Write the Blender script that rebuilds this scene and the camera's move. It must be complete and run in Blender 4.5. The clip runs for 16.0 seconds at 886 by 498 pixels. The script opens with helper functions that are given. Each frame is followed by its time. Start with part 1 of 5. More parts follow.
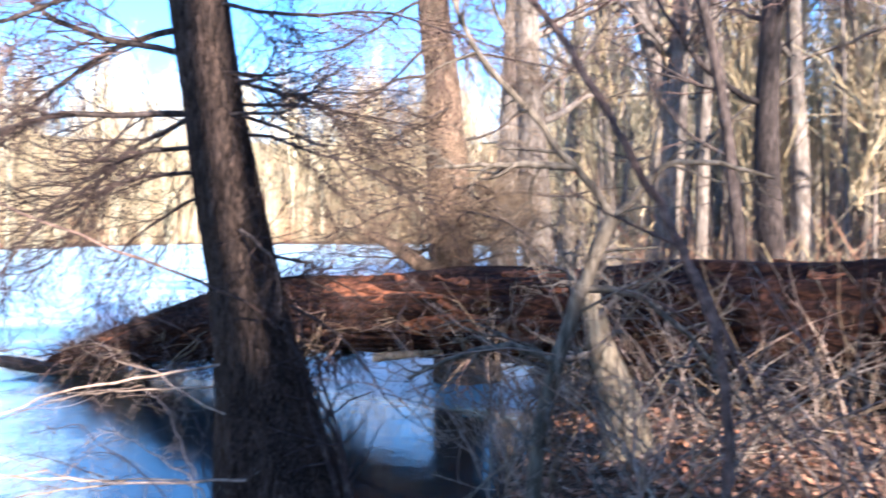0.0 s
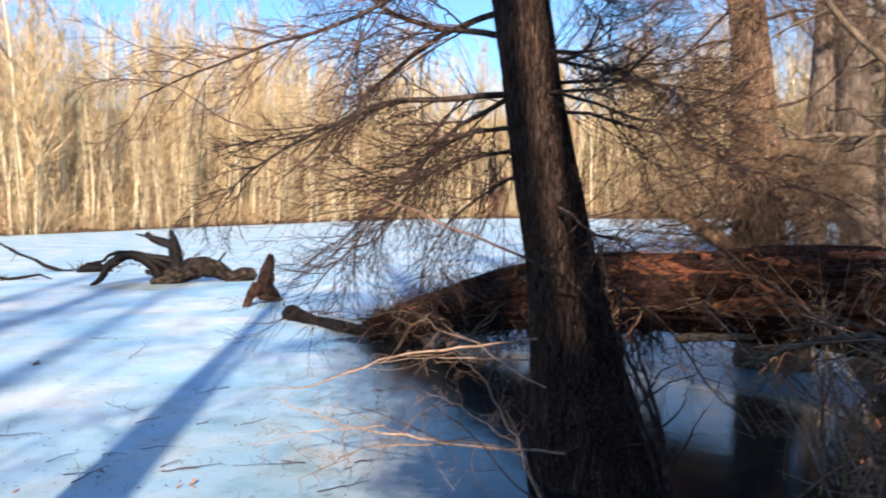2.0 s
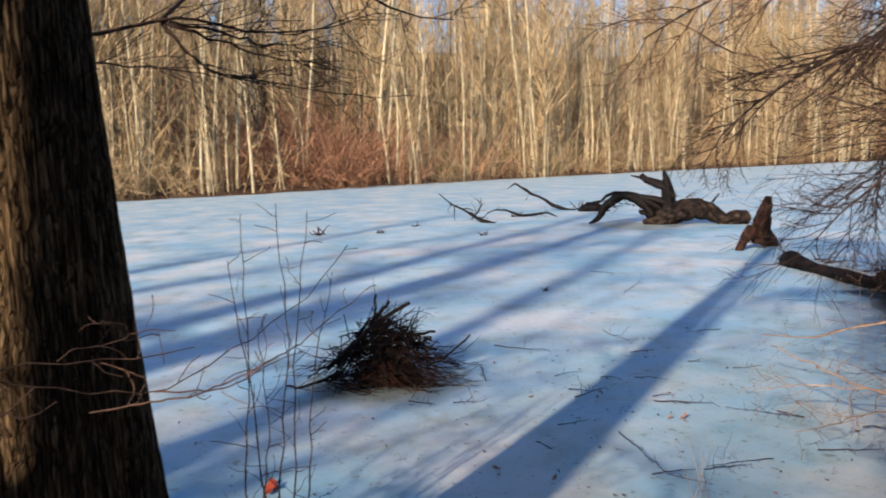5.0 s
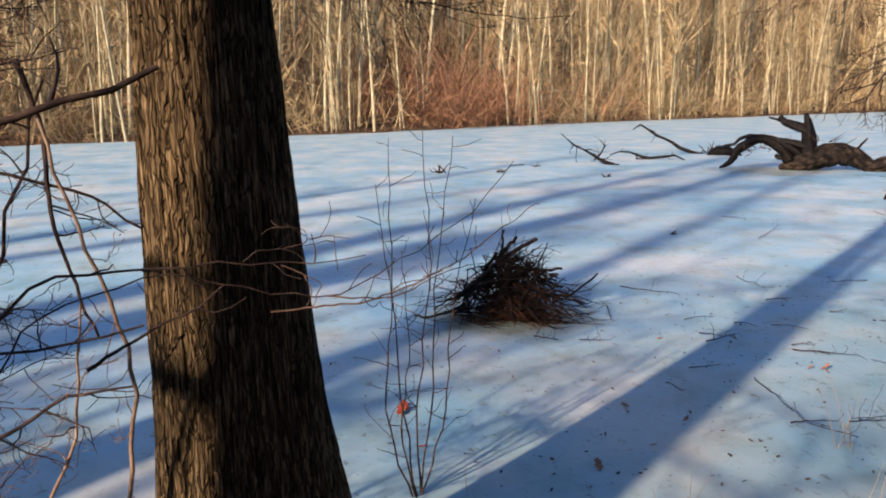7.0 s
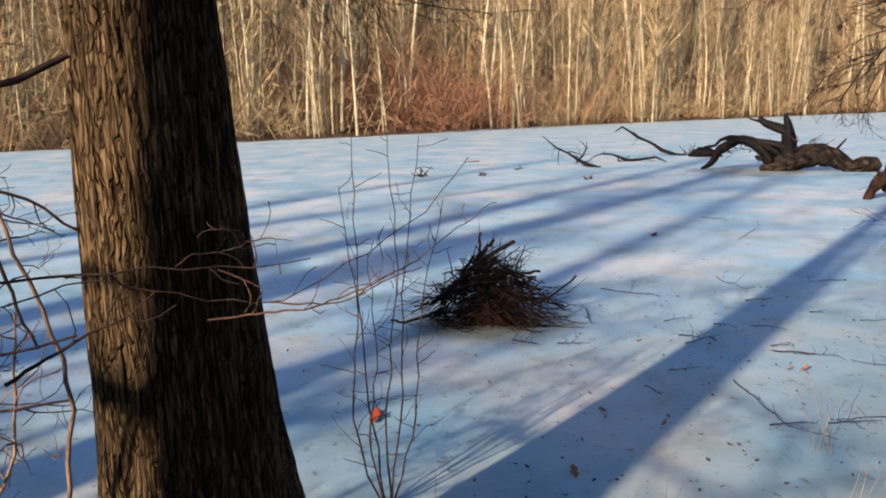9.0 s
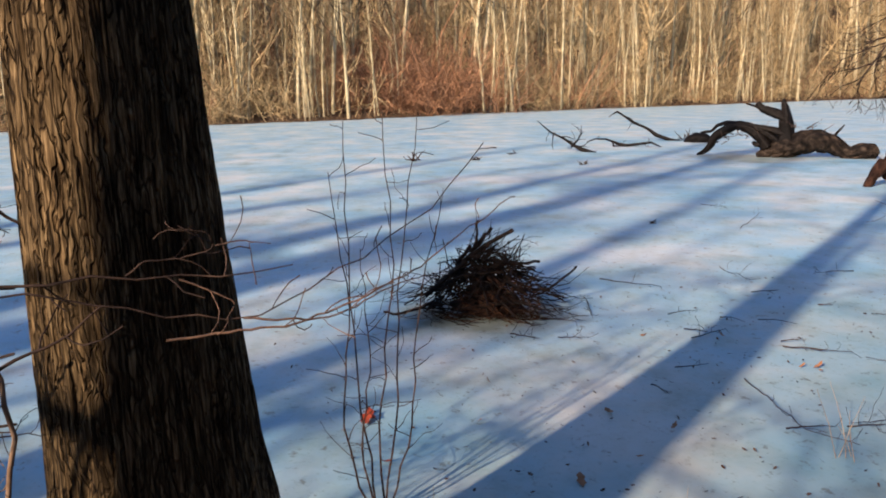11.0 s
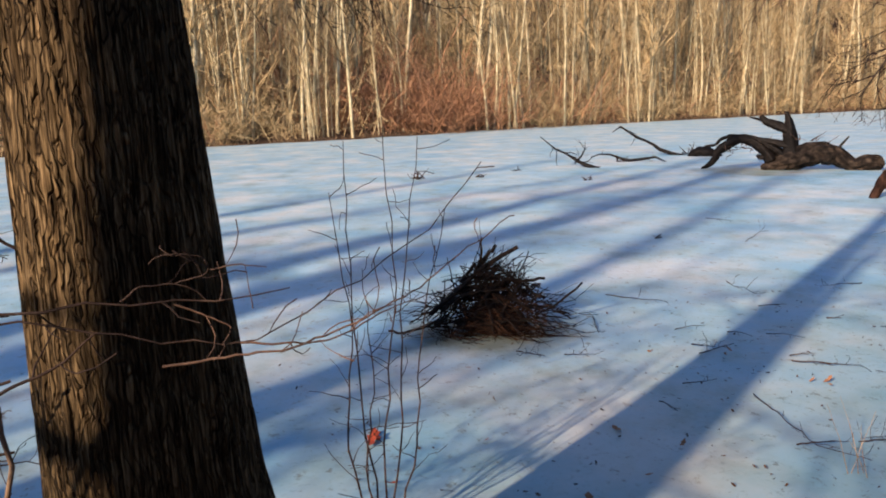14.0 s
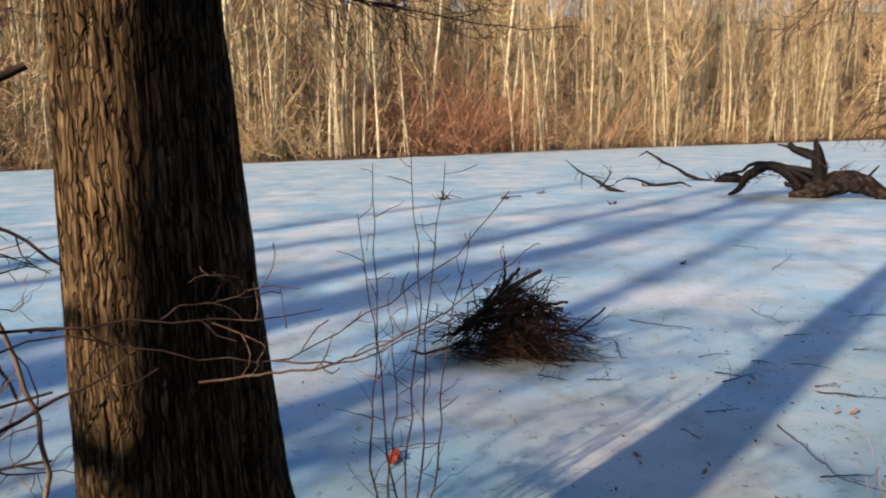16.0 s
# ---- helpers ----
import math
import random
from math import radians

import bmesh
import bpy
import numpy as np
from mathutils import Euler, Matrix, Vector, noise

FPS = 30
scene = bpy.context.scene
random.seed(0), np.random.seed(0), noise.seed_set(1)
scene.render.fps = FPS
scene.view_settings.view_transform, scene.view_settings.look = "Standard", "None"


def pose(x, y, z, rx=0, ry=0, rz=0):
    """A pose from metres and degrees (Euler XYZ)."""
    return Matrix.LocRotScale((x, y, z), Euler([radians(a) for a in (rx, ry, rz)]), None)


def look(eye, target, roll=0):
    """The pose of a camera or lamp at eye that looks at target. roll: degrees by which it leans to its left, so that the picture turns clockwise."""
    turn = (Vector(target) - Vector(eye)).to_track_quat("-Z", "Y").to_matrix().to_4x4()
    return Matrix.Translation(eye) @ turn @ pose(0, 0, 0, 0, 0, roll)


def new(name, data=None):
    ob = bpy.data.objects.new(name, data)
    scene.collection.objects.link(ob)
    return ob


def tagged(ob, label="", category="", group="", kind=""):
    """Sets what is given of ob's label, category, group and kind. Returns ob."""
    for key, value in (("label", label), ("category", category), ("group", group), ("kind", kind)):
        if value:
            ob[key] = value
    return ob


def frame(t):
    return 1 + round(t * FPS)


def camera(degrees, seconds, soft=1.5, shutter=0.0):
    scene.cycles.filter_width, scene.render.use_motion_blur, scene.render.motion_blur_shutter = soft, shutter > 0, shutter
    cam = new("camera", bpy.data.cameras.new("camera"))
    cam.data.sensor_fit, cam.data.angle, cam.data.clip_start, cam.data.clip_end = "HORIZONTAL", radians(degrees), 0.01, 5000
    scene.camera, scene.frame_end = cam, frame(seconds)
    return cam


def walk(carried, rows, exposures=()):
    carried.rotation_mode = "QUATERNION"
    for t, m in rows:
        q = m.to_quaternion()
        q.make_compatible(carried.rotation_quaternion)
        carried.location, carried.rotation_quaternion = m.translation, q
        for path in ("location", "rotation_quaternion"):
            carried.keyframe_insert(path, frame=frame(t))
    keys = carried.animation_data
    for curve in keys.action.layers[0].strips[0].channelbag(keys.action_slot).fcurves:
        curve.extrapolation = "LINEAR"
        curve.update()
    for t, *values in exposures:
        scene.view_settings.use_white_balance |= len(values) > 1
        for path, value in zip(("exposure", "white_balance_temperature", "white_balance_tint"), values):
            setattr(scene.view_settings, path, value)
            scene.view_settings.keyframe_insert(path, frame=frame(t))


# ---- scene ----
cam = camera(60.0, 16.0, soft=1.9, shutter=0.4)
PATH = [
    (0, (0.185, 0.54, 1.894), (0.012, 2.532, 1.849), -0.1),
    (0.5, (0.008, 0.546, 1.916), (-0.425, 2.497, 1.828), -0.8),
    (1, (-0.073, 0.542, 1.919), (-0.653, 2.453, 1.803), -1.5),
    (1.5, (-0.119, 0.526, 1.923), (-0.807, 2.401, 1.819), -0.7),
    (2, (-0.157, 0.483, 1.917), (-0.99, 2.298, 1.807), -0.3),
    (2.5, (-0.221, 0.522, 1.911), (-1.28, 2.21, 1.745), -1.8),
    (3, (-0.244, 0.578, 1.896), (-1.558, 2.076, 1.729), -1.4),
    (3.5, (-0.23, 0.549, 1.887), (-1.713, 1.876, 1.693), -1.8),
    (4, (-0.232, 0.529, 1.87), (-1.828, 1.714, 1.648), -2.3),
    (4.5, (-0.235, 0.511, 1.869), (-1.897, 1.596, 1.624), -2.3),
    (5, (-0.203, 0.45, 1.881), (-1.926, 1.437, 1.644), -1.6),
    (7.5, (-0.28, 0.342, 1.807), (-2.115, 1.033, 1.413), -1.1),
    (8, (-0.292, 0.398, 1.799), (-2.118, 1.113, 1.407), -1.5),
    (8.5, (-0.288, 0.428, 1.798), (-2.11, 1.168, 1.432), -1.5),
    (11, (-0.596, 0.524, 1.782), (-2.399, 1.285, 1.371), -1.0),
    (11.5, (-0.576, 0.531, 1.771), (-2.385, 1.275, 1.355), -1.9),
    (12, (-0.589, 0.551, 1.768), (-2.383, 1.315, 1.323), -1.3),
    (12.5, (-0.613, 0.558, 1.787), (-2.402, 1.368, 1.41), -0.7),
    (13, (-0.589, 0.539, 1.799), (-2.398, 1.319, 1.451), -1.0),
    (13.5, (-0.606, 0.55, 1.792), (-2.412, 1.325, 1.421), -1.9),
    (14, (-0.607, 0.543, 1.784), (-2.423, 1.294, 1.418), -1.9),
    (14.5, (-0.602, 0.545, 1.776), (-2.409, 1.303, 1.378), -1.8),
    (15, (-0.602, 0.54, 1.78), (-2.412, 1.3, 1.4), -1.0),
    (15.5, (-0.582, 0.531, 1.804), (-2.406, 1.294, 1.501), 0.2),
    (16, (-0.57, 0.519, 1.803), (-2.417, 1.219, 1.49), -0.9),
]
EXPOSURES = [(0.0, 2.75, 3850, 12), (0.5, 2.5, 4000, 12), (1.0, 2.15, 4200, 13), (2.0, 1.55, 4400, 13), (3.0, 1.05, 4450, 13), (4.0, 0.82, 4500, 14), (5.0, 0.85, 4550, 14), (7.5, 0.9, 4700, 15), (16.0, 0.86, 4750, 15)]
walk(cam, [(t, look(eye, target, roll)) for t, eye, target, roll in PATH], EXPOSURES)

# ---- light: low winter sun from behind the near bank, clear sky ----
SUN_AZ, SUN_EL = radians(-60.0), radians(25.0)
TO_SUN = Vector((math.cos(SUN_AZ) * math.cos(SUN_EL), math.sin(SUN_AZ) * math.cos(SUN_EL), math.sin(SUN_EL)))
world = bpy.data.worlds.new("sky")
scene.world = world
world.use_nodes = True
wn = world.node_tree.nodes
sky = wn.new("ShaderNodeTexSky")
sky.sky_type, sky.sun_disc = "NISHITA", False
sky.sun_elevation, sky.sun_rotation = SUN_EL, radians(90) - SUN_AZ
sky.air_density, sky.dust_density, sky.ozone_density = 1.4, 0.8, 1.1
world.node_tree.links.new(sky.outputs[0], wn["Background"].inputs[0])
wn["Background"].inputs[1].default_value = 0.054
lamp = bpy.data.lights.new("sun", "SUN")
lamp.energy, lamp.angle, lamp.color = 5.0, radians(0.9), (1.0, 0.635, 0.31)
sun = new("sun", lamp)
sun.matrix_world = look(TO_SUN * 50, (0, 0, 0))


# ---- materials ----
def material(name, rough=0.8, spec=0.3):
    m = bpy.data.materials.new(name)
    m.use_nodes = True
    b = m.node_tree.nodes["Principled BSDF"]
    b.inputs["Roughness"].default_value = rough
    b.inputs["Specular IOR Level"].default_value = spec
    return m, m.node_tree.nodes, m.node_tree.links, b


def noise_node(nodes, links, scale, detail=4.0, stretch=None, rough=0.55, turn=0.0):
    co = nodes.new("ShaderNodeTexCoord")
    n = nodes.new("ShaderNodeTexNoise")
    n.inputs["Scale"].default_value, n.inputs["Detail"].default_value = scale, detail
    n.inputs["Roughness"].default_value = rough
    if stretch:
        mp = nodes.new("ShaderNodeMapping")
        mp.inputs["Scale"].default_value = stretch
        mp.inputs["Rotation"].default_value = (0, 0, turn)
        links.new(co.outputs["Object"], mp.inputs["Vector"])
        links.new(mp.outputs[0], n.inputs["Vector"])
    else:
        links.new(co.outputs["Object"], n.inputs["Vector"])
    return n


def ramp(nodes, links, source, stops):
    r = nodes.new("ShaderNodeValToRGB")
    e = r.color_ramp.elements
    while len(e) < len(stops):
        e.new(0.5)
    for el, (p, c) in zip(e, stops):
        el.position, el.color = p, (*c, 1)
    links.new(source, r.inputs[0])
    return r


def mix(nodes, links, factor, a, b, mode="MIX"):
    n = nodes.new("ShaderNodeMix")
    n.data_type, n.blend_type = "RGBA", mode
    for sock, v in ((n.inputs[0], factor), (n.inputs[6], a), (n.inputs[7], b)):
        if isinstance(v, (int, float)):
            sock.default_value = v
        elif isinstance(v, tuple):
            sock.default_value = (*v, 1)
        else:
            links.new(v, sock)
    return n.outputs[2]


def bump(nodes, links, height, strength, distance, bsdf):
    n = nodes.new("ShaderNodeBump")
    n.inputs["Strength"].default_value, n.inputs["Distance"].default_value = strength, distance
    links.new(height, n.inputs["Height"])
    links.new(n.outputs[0], bsdf.inputs["Normal"])


def bark(name, dark, mid, light, stretch=(14, 14, 1.6), scale=1.0, relief=0.02, rough=0.9, random_hue=0.0, turn=0.0, cracks=False):
    m, n, l, b = material(name, rough, 0.15)
    fine = noise_node(n, l, 3.0 * scale, 6, stretch, 0.6, turn)
    wide = noise_node(n, l, 1.3, 3)
    stops = ((0.33, dark), (0.5, mid), (0.68, light))
    if cracks:
        stops = ((0.36, light), (0.45, mid), (0.495, dark), (0.515, dark), (0.56, mid), (0.66, light))
    c1 = ramp(n, l, fine.outputs[0], stops)
    c2 = ramp(n, l, wide.outputs[0], ((0.3, (0.55, 0.55, 0.55)), (0.7, (1.15, 1.1, 1.05))))
    col = mix(n, l, 1.0, c1.outputs[0], c2.outputs[0], "MULTIPLY")
    if random_hue:
        geo = n.new("ShaderNodeNewGeometry")
        isl = ramp(n, l, geo.outputs["Random Per Island"], ((0.0, (1 - random_hue,) * 3), (1.0, (1 + random_hue,) * 3)))
        col = mix(n, l, 1.0, col, isl.outputs[0], "MULTIPLY")
    l.new(col, b.inputs["Base Color"])
    bump(n, l, fine.outputs[0], 0.9, relief, b)
    return m


def strip_bark(name, dark, mid, light, cells=(44, 44, 4.2)):
    """Fibrous bark in long interlaced strips with thin dark cracks between."""
    m, n, l, b = material(name, 0.92, 0.12)
    co = n.new("ShaderNodeTexCoord")
    warp = noise_node(n, l, 1.0, 3, (9, 9, 7.0))
    add = n.new("ShaderNodeMix")
    add.data_type, add.blend_type = "RGBA", "LINEAR_LIGHT"
    add.inputs[0].default_value = 0.035
    l.new(co.outputs["Object"], add.inputs[6])
    l.new(warp.outputs["Color"], add.inputs[7])
    mp = n.new("ShaderNodeMapping")
    mp.inputs["Scale"].default_value = cells
    l.new(add.outputs[2], mp.inputs["Vector"])
    edge = n.new("ShaderNodeTexVoronoi")
    edge.feature = "DISTANCE_TO_EDGE"
    edge.inputs["Scale"].default_value = 1.0
    cell = n.new("ShaderNodeTexVoronoi")
    cell.inputs["Scale"].default_value = 1.0
    l.new(mp.outputs[0], edge.inputs["Vector"])
    l.new(mp.outputs[0], cell.inputs["Vector"])
    fibre = noise_node(n, l, 1.0, 5, (150, 150, 9), 0.6)
    wide = noise_node(n, l, 1.6, 3)
    c1 = ramp(n, l, fibre.outputs[0], ((0.32, dark), (0.5, mid), (0.68, light)))
    tone = ramp(n, l, cell.outputs["Color"], ((0.1, (0.68, 0.66, 0.64)), (0.55, (0.95, 0.95, 0.95)), (0.95, (1.35, 1.3, 1.25))))
    crack = ramp(n, l, edge.outputs["Distance"], ((0.0, (0.16, 0.14, 0.12)), (0.05, (0.55, 0.53, 0.5)), (0.13, (1, 1, 1))))
    blot = ramp(n, l, wide.outputs[0], ((0.3, (0.6, 0.58, 0.55)), (0.7, (1.15, 1.1, 1.05))))
    col = c1.outputs[0]
    patchy = noise_node(n, l, 1.0, 2, (24, 24, 5))
    open_crack = ramp(n, l, patchy.outputs[0], ((0.36, (0.25, 0.25, 0.25)), (0.6, (1, 1, 1))))
    for k, amount in ((tone, 1.0), (crack, open_crack.outputs[0]), (blot, 1.0)):
        col = mix(n, l, amount, col, k.outputs[0], "MULTIPLY")
    l.new(col, b.inputs["Base Color"])
    h = n.new("ShaderNodeMath")
    h.operation = "MULTIPLY_ADD"
    h.inputs[1].default_value = 0.35
    l.new(fibre.outputs[0], h.inputs[0])
    l.new(crack.outputs[0], h.inputs[2])
    bump(n, l, h.outputs[0], 1.0, 0.012, b)
    return m


CYPRESS = strip_bark("cypress_bark", (0.013, 0.009, 0.004), (0.092, 0.067, 0.032), (0.265, 0.203, 0.106), (62, 62, 2.2))
OLD_CYPRESS = strip_bark("dark_cypress_bark", (0.010, 0.008, 0.0065), (0.048, 0.034, 0.025), (0.135, 0.095, 0.066), (30, 30, 3.0))
TAN_CYPRESS = strip_bark("tan_cypress_bark", (0.05, 0.034, 0.022), (0.20, 0.14, 0.09), (0.36, 0.27, 0.18), (24, 24, 3.0))
DARK_BARK = bark("dark_bark", (0.02, 0.015, 0.012), (0.06, 0.045, 0.035), (0.13, 0.10, 0.08), (9, 9, 2.0), 1.0, 0.02)
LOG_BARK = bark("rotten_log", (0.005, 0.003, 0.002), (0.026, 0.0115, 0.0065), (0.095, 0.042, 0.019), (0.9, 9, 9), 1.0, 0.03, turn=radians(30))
# orange copy of the log bark, with the sunlit look in its colour
ORANGE_BARK = bark("sunlit_log_bark", (0.045, 0.018, 0.008), (0.19, 0.074, 0.027), (0.40, 0.17, 0.065), (2.0, 7, 7), 1.0, 0.02, 0.9, 0.4, radians(30))
GREY_BARK = bark("grey_bark", (0.07, 0.057, 0.043), (0.18, 0.147, 0.112), (0.33, 0.28, 0.22), (9, 9, 1.4), 1.0, 0.015)
PALE_WOOD = bark("bare_wood", (0.22, 0.16, 0.09), (0.46, 0.36, 0.22), (0.62, 0.52, 0.36), (10, 10, 1.5), 1.0, 0.01)
SAPLING_BARK = bark("sapling_bark", (0.05, 0.04, 0.026), (0.13, 0.105, 0.07), (0.25, 0.205, 0.14), (9, 9, 2), 1.0, 0.008)
SNAG_WOOD = bark("tan_snag_wood", (0.11, 0.085, 0.05), (0.26, 0.205, 0.125), (0.40, 0.33, 0.21), (10, 10, 1.5), 1.0, 0.012)
TWIG = bark("twig_bark", (0.05, 0.035, 0.028), (0.13, 0.085, 0.06), (0.24, 0.16, 0.11), (6, 6, 6), 1.0, 0.004, 0.8, 0.35)
PALE_TWIG = bark("pale_twig", (0.16, 0.11, 0.07), (0.30, 0.22, 0.15), (0.44, 0.34, 0.24), (6, 6, 6), 1.0, 0.003, 0.8, 0.4)
FAR_BARK = bark("young_tree_bark", (0.335, 0.297, 0.172), (0.54, 0.487, 0.30), (0.685, 0.628, 0.425), (4, 4, 1), 1.0, 0.01, 0.9, 0.5)
FAR_TWIG = bark("young_tree_twigs", (0.285, 0.218, 0.107), (0.457, 0.361, 0.182), (0.575, 0.472, 0.268), (1, 1, 1), 0.6, 0.004, 0.9, 0.4)
RED_TWIG = bark("red_brush", (0.21, 0.115, 0.06), (0.37, 0.205, 0.105), (0.49, 0.30, 0.165), (1, 1, 1), 0.6, 0.004, 0.9, 0.4)
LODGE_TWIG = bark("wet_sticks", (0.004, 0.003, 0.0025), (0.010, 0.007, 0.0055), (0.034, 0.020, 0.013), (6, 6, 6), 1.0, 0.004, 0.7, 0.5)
STUMP_WOOD = bark("stump_wood", (0.007, 0.0042, 0.0035), (0.025, 0.013, 0.0088), (0.064, 0.034, 0.022), (5, 5, 2), 1.0, 0.02)
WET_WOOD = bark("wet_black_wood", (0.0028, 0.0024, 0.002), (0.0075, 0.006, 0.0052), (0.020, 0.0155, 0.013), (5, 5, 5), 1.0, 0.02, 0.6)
DRIFT_WOOD = bark("weathered_drift_wood", (0.004, 0.0033, 0.0027), (0.022, 0.0165, 0.0125), (0.075, 0.058, 0.042), (2.5, 2.5, 2.5), 1.0, 0.03, 0.8)
BROWN_TWIG = bark("brown_twigs", (0.09, 0.062, 0.034), (0.205, 0.145, 0.08), (0.32, 0.235, 0.135), (6, 6, 6), 1.0, 0.004, 0.8, 0.4)
DARK_TWIG = bark("dark_twig", (0.018, 0.013, 0.011), (0.045, 0.031, 0.025), (0.10, 0.07, 0.052), (6, 6, 6), 1.0, 0.003, 0.8, 0.3)
REED = bark("dead_reed", (0.013, 0.006, 0.0035), (0.042, 0.02, 0.010), (0.13, 0.065, 0.033), (6, 6, 6), 1.0, 0.003, 0.8, 0.4)


def ice_material():
    m, n, l, b = material("pond_ice", 0.35, 0.5)
    wide = noise_node(n, l, 0.6, 6, None, 0.6)
    mid = noise_node(n, l, 1.6, 7, None, 0.65)
    fine = noise_node(n, l, 26.0, 5)
    c1 = ramp(n, l, wide.outputs[0], ((0.34, (0.27, 0.50, 0.68)), (0.5, (0.45, 0.635, 0.75)), (0.64, (0.665, 0.735, 0.76))))
    c2 = ramp(n, l, mid.outputs[0], ((0.30, (0.66, 0.64, 0.55)), (0.44, (0.90, 0.89, 0.84)), (0.58, (1.0, 1.0, 1.0))))
    c3 = ramp(n, l, fine.outputs[0], ((0.28, (0.80, 0.78, 0.74)), (0.42, (1, 1, 1))))
    col = mix(n, l, 1.0, c1.outputs[0], c2.outputs[0], "MULTIPLY")
    col = mix(n, l, 1.0, col, c3.outputs[0], "MULTIPLY")
    # specks of leaf crumbs and grit frozen in
    grit = noise_node(n, l, 9.0, 8, None, 0.75)
    c4 = ramp(n, l, grit.outputs[0], ((0.36, (0.42, 0.33, 0.24)), (0.42, (1, 1, 1))))
    col = mix(n, l, 0.8, col, c4.outputs[0], "MULTIPLY")
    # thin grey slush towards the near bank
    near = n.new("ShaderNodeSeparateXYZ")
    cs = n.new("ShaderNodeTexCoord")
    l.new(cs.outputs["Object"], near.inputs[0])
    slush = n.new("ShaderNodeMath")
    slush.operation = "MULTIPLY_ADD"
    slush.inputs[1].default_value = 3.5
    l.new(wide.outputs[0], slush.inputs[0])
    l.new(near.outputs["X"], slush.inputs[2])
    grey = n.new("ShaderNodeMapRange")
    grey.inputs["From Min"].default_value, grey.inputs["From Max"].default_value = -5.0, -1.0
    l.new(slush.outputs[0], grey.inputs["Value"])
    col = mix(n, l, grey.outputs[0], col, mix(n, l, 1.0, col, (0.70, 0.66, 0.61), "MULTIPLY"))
    # brown stain round the stick heap and tan pool round the dead tree
    for centre, size, tint in (((-5.85, 3.1, 0), 0.95, (0.52, 0.42, 0.32)), ((-14.9, 14.6, 0), 1.7, (0.72, 0.58, 0.42))):
        away = n.new("ShaderNodeVectorMath")
        away.operation = "DISTANCE"
        away.inputs[1].default_value = centre
        l.new(cs.outputs["Object"], away.inputs[0])
        ragged = n.new("ShaderNodeMath")
        ragged.operation = "MULTIPLY_ADD"
        ragged.inputs[1].default_value = 1.6 * size
        l.new(mid.outputs[0], ragged.inputs[0])
        l.new(away.outputs["Value"], ragged.inputs[2])
        spot = n.new("ShaderNodeMapRange")
        spot.inputs["From Min"].default_value, spot.inputs["From Max"].default_value = 1.75 * size, 1.1 * size
        l.new(ragged.outputs[0], spot.inputs["Value"])
        col = mix(n, l, spot.outputs[0], col, mix(n, l, 1.0, col, tint, "MULTIPLY"))
    # open melt water between the leaning cypress, the log and the bank
    co = n.new("ShaderNodeTexCoord")

    def side(normal, offset):
        d = n.new("ShaderNodeVectorMath")
        d.operation = "DOT_PRODUCT"
        d.inputs[1].default_value = normal
        l.new(co.outputs["Object"], d.inputs[0])
        a = n.new("ShaderNodeMath")
        a.operation = "ADD"
        a.inputs[1].default_value = offset
        l.new(d.outputs["Value"], a.inputs[0])
        return a.outputs[0]

    east = side((0.807, 0.59, 0), 0.807 * 6.0 - 0.59 * 10.3)
    south = side((-0.41, -0.91, 0), -0.41 * 6.0 + 0.91 * 10.5 + 0.3)
    low = n.new("ShaderNodeMath")
    low.operation = "MINIMUM"
    l.new(east, low.inputs[0])
    l.new(south, low.inputs[1])
    edge = n.new("ShaderNodeMath")
    edge.operation = "MULTIPLY_ADD"
    edge.inputs[1].default_value = 1.6
    l.new(mid.outputs[0], edge.inputs[0])
    l.new(low.outputs[0], edge.inputs[2])
    wet2 = n.new("ShaderNodeMapRange")
    wet2.inputs["From Min"].default_value, wet2.inputs["From Max"].default_value = 0.1, 0.8
    l.new(edge.outputs[0], wet2.inputs["Value"])
    col = mix(n, l, wet2.outputs[0], col, (0.016, 0.018, 0.017))
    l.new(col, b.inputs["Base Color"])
    rr = n.new("ShaderNodeMapRange")
    rr.inputs["To Min"].default_value, rr.inputs["To Max"].default_value = 0.42, 0.12
    l.new(wet2.outputs[0], rr.inputs["Value"])
    l.new(rr.outputs[0], b.inputs["Roughness"])
    sp = n.new("ShaderNodeMapRange")
    sp.inputs["To Min"].default_value, sp.inputs["To Max"].default_value = 0.5, 0.28
    l.new(wet2.outputs[0], sp.inputs["Value"])
    l.new(sp.outputs[0], b.inputs["Specular IOR Level"])
    bump(n, l, mid.outputs[0], 0.25, 0.03, b)
    return m


def soil_material():
    m, n, l, b = material("leafy_soil", 0.95, 0.1)
    wide = noise_node(n, l, 0.6, 4)
    fine = noise_node(n, l, 22.0, 6)
    c1 = ramp(n, l, fine.outputs[0], ((0.3, (0.03, 0.019, 0.012)), (0.5, (0.095, 0.06, 0.036)), (0.7, (0.22, 0.145, 0.085))))
    c2 = ramp(n, l, wide.outputs[0], ((0.3, (0.6, 0.6, 0.6)), (0.7, (1.1, 1.05, 1.0))))
    l.new(mix(n, l, 1.0, c1.outputs[0], c2.outputs[0], "MULTIPLY"), b.inputs["Base Color"])
    bump(n, l, fine.outputs[0], 1.0, 0.03, b)
    return m


def leaf_material(name, stops):
    m, n, l, b = material(name, 0.7, 0.25)
    geo = n.new("ShaderNodeNewGeometry")
    c = ramp(n, l, geo.outputs["Random Per Island"], stops)
    fine = noise_node(n, l, 60.0, 3)
    c2 = ramp(n, l, fine.outputs[0], ((0.3, (0.7, 0.7, 0.7)), (0.7, (1.1, 1.1, 1.1))))
    l.new(mix(n, l, 1.0, c.outputs[0], c2.outputs[0], "MULTIPLY"), b.inputs["Base Color"])
    return m


